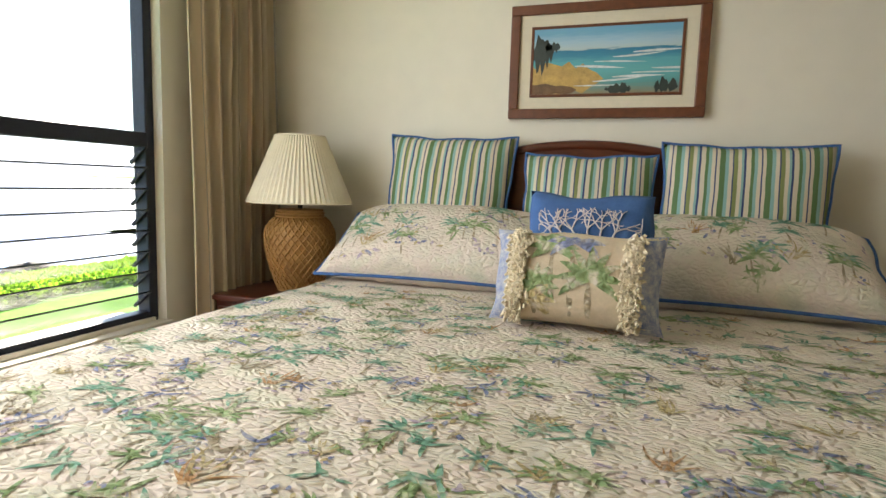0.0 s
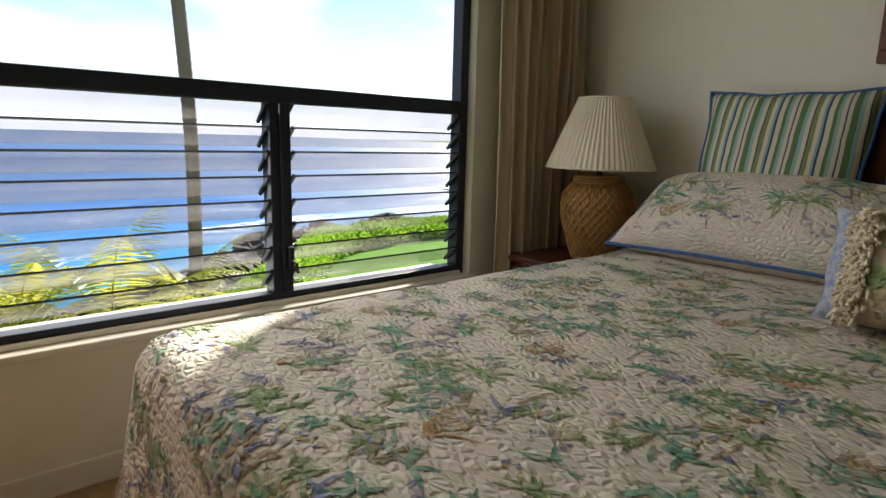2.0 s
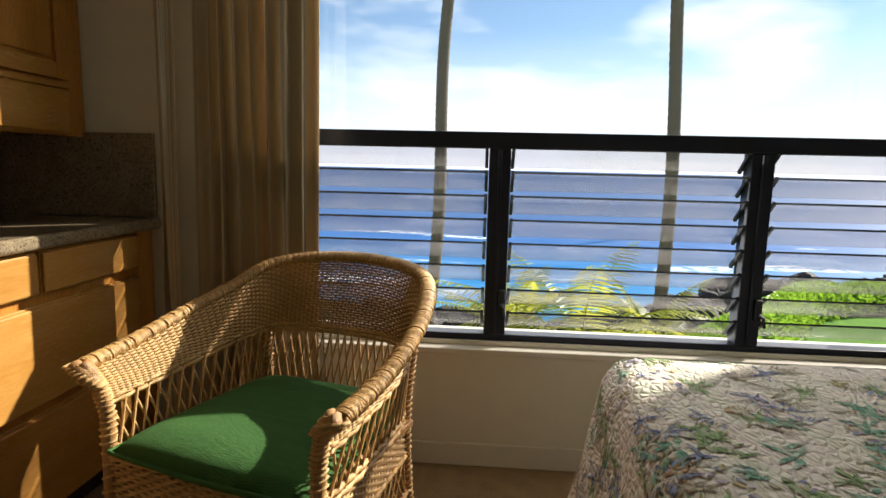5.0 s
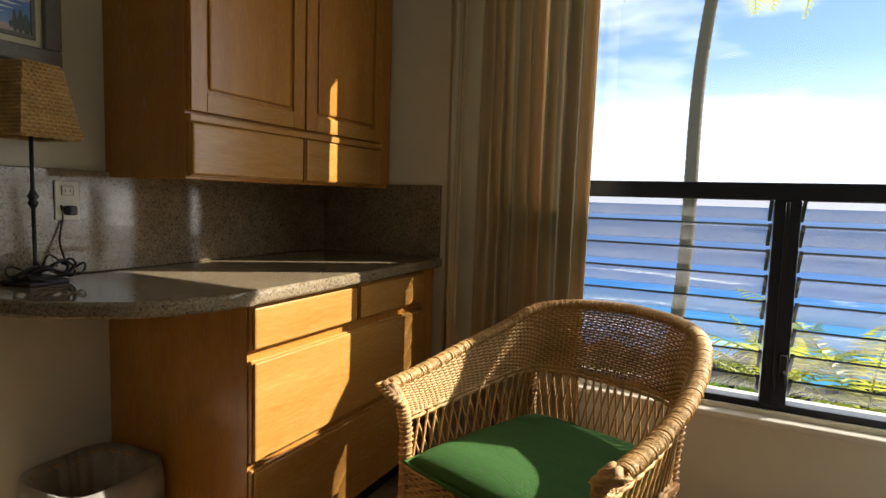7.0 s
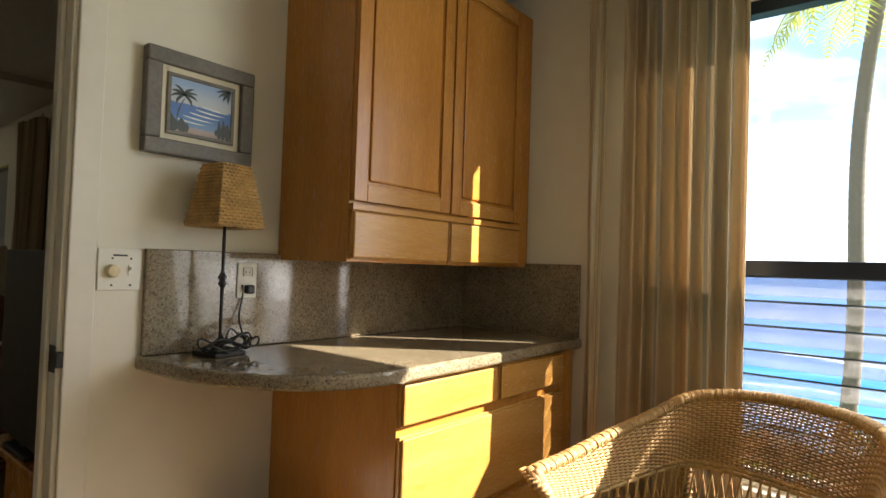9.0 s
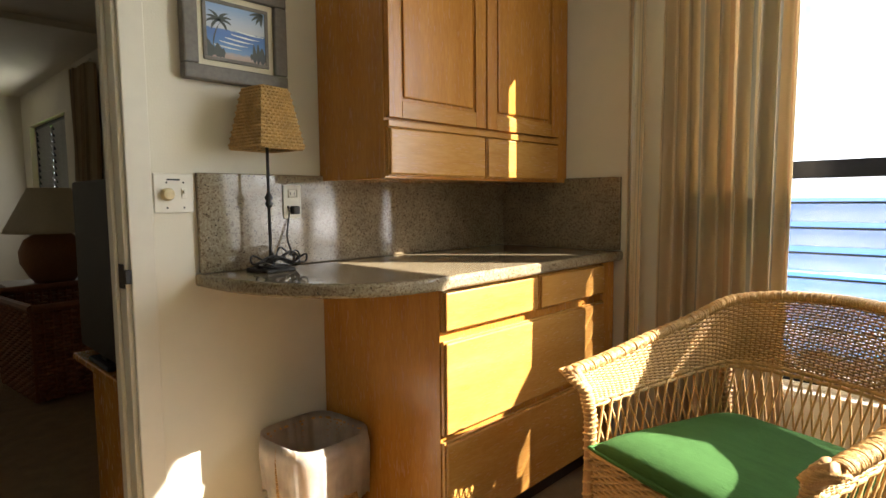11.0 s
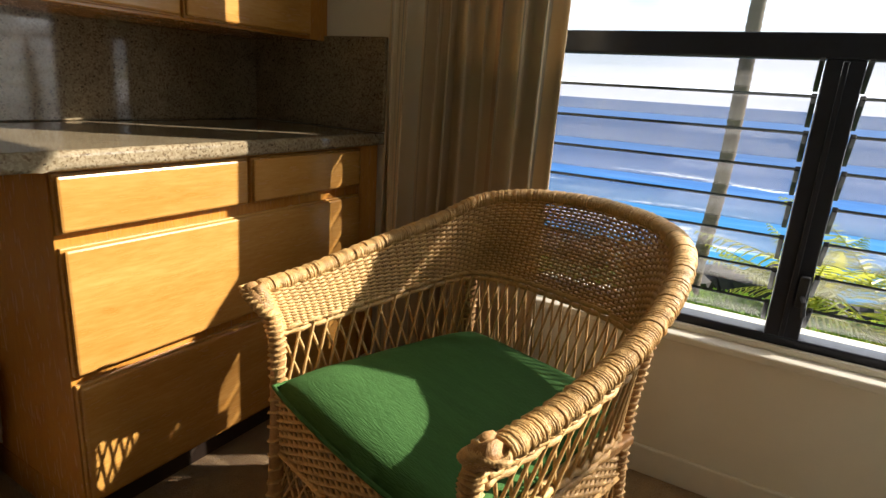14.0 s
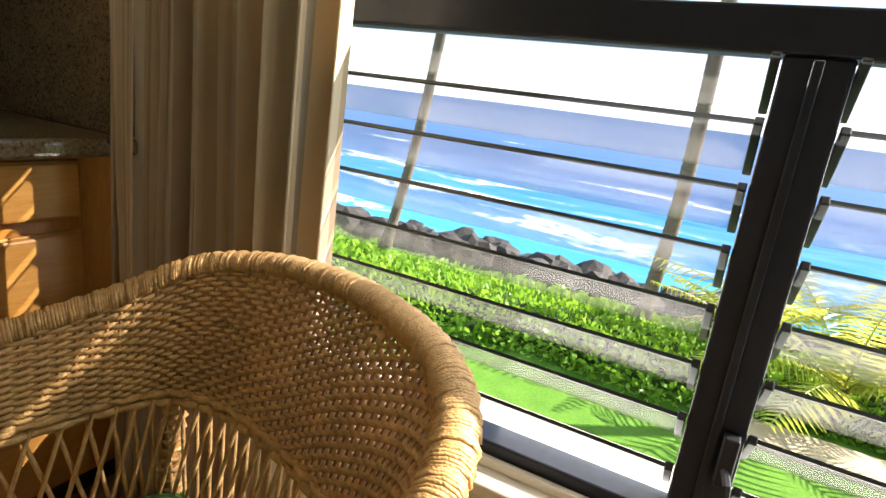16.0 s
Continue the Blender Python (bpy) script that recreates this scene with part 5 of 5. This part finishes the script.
def see_through(m, color, share_=0.4):
    """Lets part of the light pass through a thin leaf."""
    n, l = m.node_tree.nodes, m.node_tree.links
    tl, mx = n.new("ShaderNodeBsdfTranslucent"), n.new("ShaderNodeMixShader")
    tl.inputs["Color"].default_value = (*color, 1)
    mx.inputs[0].default_value = share_
    l.new(n["Principled BSDF"].outputs[0], mx.inputs[1])
    l.new(tl.outputs[0], mx.inputs[2])
    l.new(mx.outputs[0], n["Material Output"].inputs["Surface"])
    return m


LEAFM = see_through(material("hedge_leaf", (0.22, 0.40, 0.04), 0.45, color2=(0.09, 0.20, 0.02), scale=1.6, spec=0.4), (0.34, 0.55, 0.05))
ROCK = material("lava_rock", (0.035, 0.03, 0.028), 0.8, vary=0.5, scale=3, bump=0.9, bump_scale=12)
PATHM = material("path_concrete", (0.42, 0.35, 0.25), 0.9, vary=0.2, scale=3)
BARK = material("palm_bark", (0.14, 0.11, 0.085), 0.9, vary=0.4, scale=5, stretch=(1, 1, 5), bump=0.7, bump_scale=18)
FROND = see_through(material("palm_frond", (0.34, 0.36, 0.07), 0.45, color2=(0.16, 0.24, 0.03), scale=3), (0.62, 0.60, 0.10), 0.5)


def sea_material():
    m, n, l, p = nodes_of("sea_water")
    co, mp = n.new("ShaderNodeTexCoord"), n.new("ShaderNodeMapping")
    mp.inputs["Scale"].default_value = (0.22, 0.05, 1)
    l.new(co.outputs["Object"], mp.inputs["Vector"])
    nz = n.new("ShaderNodeTexNoise")
    nz.inputs["Scale"].default_value, nz.inputs["Detail"].default_value = 1.0, 8
    l.new(mp.outputs["Vector"], nz.inputs["Vector"])
    sep = n.new("ShaderNodeSeparateXYZ")
    l.new(co.outputs["Object"], sep.inputs[0])
    dist = n.new("ShaderNodeMapRange")
    dist.inputs["From Min"].default_value, dist.inputs["From Max"].default_value = -16, -80
    l.new(sep.outputs["X"], dist.inputs["Value"])
    deep = ramp(n, [(0.0, (0.03, 0.26, 0.40)), (0.15, (0.006, 0.17, 0.40)), (0.45, (0.003, 0.09, 0.30)), (1.0, (0.004, 0.06, 0.20))])
    l.new(dist.outputs["Result"], deep.inputs["Fac"])
    # breaking foam, thicker towards the shore
    add = n.new("ShaderNodeMath")
    add.operation = "MULTIPLY_ADD"
    add.inputs[1].default_value = -0.24
    l.new(dist.outputs["Result"], add.inputs[0])
    l.new(nz.outputs["Fac"], add.inputs[2])
    fo = n.new("ShaderNodeMapRange")
    fo.inputs["From Min"].default_value, fo.inputs["From Max"].default_value = 0.49, 0.55
    l.new(add.outputs[0], fo.inputs["Value"])
    n2 = n.new("ShaderNodeTexNoise")
    n2.inputs["Scale"].default_value, n2.inputs["Detail"].default_value = 1.3, 6
    l.new(co.outputs["Object"], n2.inputs["Vector"])
    r2 = n.new("ShaderNodeMapRange")
    r2.inputs["From Min"].default_value, r2.inputs["From Max"].default_value = 0.38, 0.56
    l.new(n2.outputs["Fac"], r2.inputs["Value"])
    mul = n.new("ShaderNodeMath")
    mul.operation = "MULTIPLY"
    l.new(fo.outputs["Result"], mul.inputs[0])
    l.new(r2.outputs["Result"], mul.inputs[1])
    mx = n.new("ShaderNodeMix")
    mx.data_type = "RGBA"
    mx.inputs[7].default_value = (0.8, 0.86, 0.88, 1)
    l.new(mul.outputs[0], mx.inputs[0])
    l.new(deep.outputs["Color"], mx.inputs[6])
    l.new(mx.outputs[2], p.inputs["Base Color"])
    p.inputs["Roughness"].default_value, p.inputs["Specular IOR Level"].default_value = 0.45, 0.3
    bp = n.new("ShaderNodeBump")
    bp.inputs["Strength"].default_value, bp.inputs["Distance"].default_value = 0.6, 0.5
    l.new(nz.outputs["Fac"], bp.inputs["Height"])
    l.new(bp.outputs["Normal"], p.inputs["Normal"])
    return m


# the ground slopes from the lawn down under the sea
b = bmesh.new()
xs = [6, 0, -4, -7, -9, -12, -14, -15.5, -17, -19, -24, -60, -4000]
zs = [GZ, GZ, GZ, GZ, GZ, GZ - 0.1, GZ - 0.4, GZ - 1.0, GZ - 1.8, GZ - 2.6, GZ - 4, GZ - 8, GZ - 9]
ys = [-4000, -60, -30] + [-20 + 1.5 * k for k in range(28)] + [30, 60, 4000]
gv = [[b.verts.new((x - (headland(y) if -61 < x < -8 else 0), y, z + (0.05 * noise.noise((x * 0.5, y * 0.5, 0)) if abs(y) < 60 and x > -30 else 0))) for y in ys] for x, z in zip(xs, zs)]
for r0, r1 in zip(gv, gv[1:]):
    for k in range(len(ys) - 1):
        b.faces.new((r0[k], r0[k + 1], r1[k + 1], r1[k]))
tagged(part("ground", b, GRASS, smooth=True), "bright green mown seaside lawn", "lawn", kind="structure")
b = bmesh.new()
NX = 120


def sea_x(i):
    return -14 - 0.35 * i if i < 80 else -42 - (i - 80) ** 2 * 2.6


def sea_pt(u, v):
    i = round(u * NX)
    x = sea_x(i)
    y = -45 + 90 * v if i < 80 else (-45 + 90 * v) * (1 + (i - 80) * 0.9)
    amp = 0.22 if i < 80 else 0.12
    z = GZ - 1.45 + amp * (abs(noise.noise((x * 0.16 + 2 * noise.noise((0, y * 0.05, 3)), y * 0.035, 1))) * 2 + 0.4 * noise.noise((x * 0.5, y * 0.25, 5)))
    return (x - (headland(y) if i < 80 else 8.5 * smooth(5.5, 15, y)), y, z)


grid(NX, 90, sea_pt, b)
tagged(part("sea", b, sea_material(), smooth=True), "blue-green surf breaking with white foam", "sea", kind="structure")
b = box(-9.0, -8.15, 2.2, 40, GZ - 0.1, GZ + 0.07)
tagged(part("path", b, PATHM), "pale concrete garden path", "path", kind="structure")

# lava rocks along the shore
rnd = random.Random(21)
for k in range(50):
    y = -13 + k * 0.72 + rnd.uniform(-0.4, 0.4)
    x = -14.9 - rnd.uniform(0, 1.6)
    s = rnd.uniform(0.5, 1.1)
    b = bmesh.new()
    bmesh.ops.create_icosphere(b, subdivisions=3, radius=s)
    for v in b.verts:
        n_ = noise.noise(v.co * 1.7 / s + Vector((k * 7, 0, 0))) * 0.45 + noise.noise(v.co * 5 / s + Vector((k, 3, 0))) * 0.2
        v.co *= 1 + n_
        v.co.z *= 0.75
    o = tagged(part("lava_rock", b, ROCK), "jagged black lava rock at the shore", "rock", "rocks along the shore")
    o.matrix_basis = pose(x - headland(y), y, GZ - 0.65 + rnd.uniform(-0.25, 0.25))

# hedge: many leaves on a low bank, a sheet coloured like their inner shade
rnd = random.Random(5)
hv, hf = [], []
for k in range(38000):
    y = rnd.uniform(-14, 24)
    w = 1.5 + 0.55 * smooth(3, -5, y) + 0.4 * noise.noise((y * 0.4, 0, 0))
    cx_ = -10.6 + 0.9 * smooth(3, -5, y) - headland(y) + 0.5 * noise.noise((y * 0.3, 5, 0))
    a = rnd.uniform(0, math.pi)
    rr = (0.75 + 0.3 * rnd.random())
    hh = 0.62 + 0.2 * noise.noise((y * 0.8, 2, 0)) + 0.18 * noise.noise((y * 3, 7, 0))
    p = Vector((cx_ + math.cos(a) * w * rr, y, GZ + math.sin(a) * hh * rr))
    d = Vector((math.cos(a) + rnd.gauss(0, 0.5), rnd.gauss(0, 0.6), math.sin(a) + rnd.gauss(0, 0.4))).normalized()
    s = d.cross(Vector((rnd.gauss(0, 1), rnd.gauss(0, 1), rnd.gauss(0, 1)))).normalized() * rnd.uniform(0.035, 0.06)
    L_ = d * rnd.uniform(0.12, 0.2)
    i = len(hv)
    hv += [p, p + L_ * 0.5 + s, p + L_, p + L_ * 0.5 - s]
    hf.append((i, i + 1, i + 2, i + 3))
me = bpy.data.meshes.new("hedge")
me.from_pydata(hv, [], hf)
me.materials.append(LEAFM)
hedge = tagged(new("hedge", me), "bright green leafy seaside hedge", "hedge", kind="stuff")
# dark arched sheet, the gloom between the leaves put into its colour
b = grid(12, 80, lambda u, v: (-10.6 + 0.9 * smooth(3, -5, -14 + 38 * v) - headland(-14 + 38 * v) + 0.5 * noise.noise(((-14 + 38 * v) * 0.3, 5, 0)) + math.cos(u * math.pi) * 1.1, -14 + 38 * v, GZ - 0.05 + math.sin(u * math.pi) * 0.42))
part("hedge_shade_core", b, material("hedge_shade", (0.03, 0.06, 0.012), 0.95, vary=0.4, scale=3), hedge)


def frond(b, root, az, el, ln, droop, w, rnd, n=26):
    """One palm leaf: a drooping rib with narrow leaflets on both sides."""
    p, a = Vector(root), el
    rib = [p.copy()]
    for k in range(n):
        d = Vector((math.cos(az) * math.cos(a), math.sin(az) * math.cos(a), math.sin(a)))
        p = p + d * ln / n
        a -= droop / n
        rib.append(p.copy())
        side = Vector((-math.sin(az), math.cos(az), 0))
        u = k / n
        ll = w * math.sin(math.pi * min(1, 0.15 + 0.85 * u)) ** 0.7
        for s in (-1, 1):
            tip = p + side * s * ll * 0.85 + d * ll * 0.45 + Vector((0, 0, -0.35 * ll + rnd.uniform(-0.08, 0.08) * ll))
            q = d * 0.022
            b.faces.new([b.verts.new(c) for c in (p - q, p + q, (p + tip) / 2 + q * 0.9 + Vector((0, 0, 0.03)), tip, (p + tip) / 2 - q * 0.9 + Vector((0, 0, 0.03)))])
    tube(rib, [0.022 * (1 - 0.8 * k / n) for k in range(n + 1)], 4, bm=b, caps=False)


def palm(x, y, h, bend, r, seed, label, fronds=18):
    rnd = random.Random(seed)
    t = thing("palm_tree", label, "palm tree", "palms on the lawn", at=pose(x, y, GZ))
    pts = [(bend[0] * (k / 40) ** 1.6 + 0.12 * math.sin(k * 0.14 + seed), bend[1] * (k / 40) ** 1.3 + 0.10 * math.sin(k * 0.18 + seed * 2), h * k / 40 - 0.02) for k in range(41)]
    fine = spline(pts, 200)
    part("trunk", tube(fine, [(r * (1.35 - 0.5 * min(1, k / 24)) * (1 - 0.2 * k / 200)) * (1.05 if k % 3 == 0 else 0.97) for k in range(201)], 12), BARK, t, smooth=True)
    top_ = fine[-1]
    for k in range(fronds):
        b = bmesh.new()
        az = k * 2.399 + rnd.uniform(-0.2, 0.2)
        frond(b, top_, az, rnd.uniform(-0.2, 1.1), rnd.uniform(2.3, 3.0), rnd.uniform(1.2, 2.0), 0.55, rnd)
        part("frond", b, FROND, t)
    return t


palm(-10.9, -5.8, 11.5, (0.6, 2.6), 0.15, 3, "tall leaning coconut palm by the hedge")
palm(-10.9, 0.55, 10.2, (0.3, 0.6), 0.175, 6, "tall slightly bent coconut palm by the hedge")
palm(-11.0, 5.85, 12.5, (0.6, -0.3), 0.18, 9, "tall straight coconut palm by the hedge")
for x, y, s, sd in ((-9.8, 3.9, 1.65, 31), (-10.6, 5.6, 0.9, 32), (-11.0, 2.6, 1.1, 33)):
    rnd = random.Random(sd)
    t = thing("young_palm", "young yellow-green palm with arching fronds", "palm tree", "young palms by the hedge", at=pose(x, y, GZ))
    part("trunk", lathe([(0.14, -0.02), (0.12, 0.3), (0.07, 0.7), (0.0, 0.75)], 12), BARK, t)
    for k in range(13):
        b = bmesh.new()
        frond(b, (0, 0, 0.6), k * 2.399 + sd, rnd.uniform(0.5, 1.5), rnd.uniform(1.6, 2.5) * s, rnd.uniform(0.6, 1.4), 0.42 * s, rnd)
        part("frond", b, FROND, t)

# unseen block added beyond the bedroom, to keep the sun off the bed
EXT = material("sun_block_plaster", (0.55, 0.50, 0.42), 0.9, vary=0.1, scale=1)
b = box(-1.5, 4.6, 5.3, 9.0, GZ, 4.0)
tagged(part("sun_block_wall", b, EXT), "unseen plain plastered block that keeps sun off the bed", "wall", kind="structure")
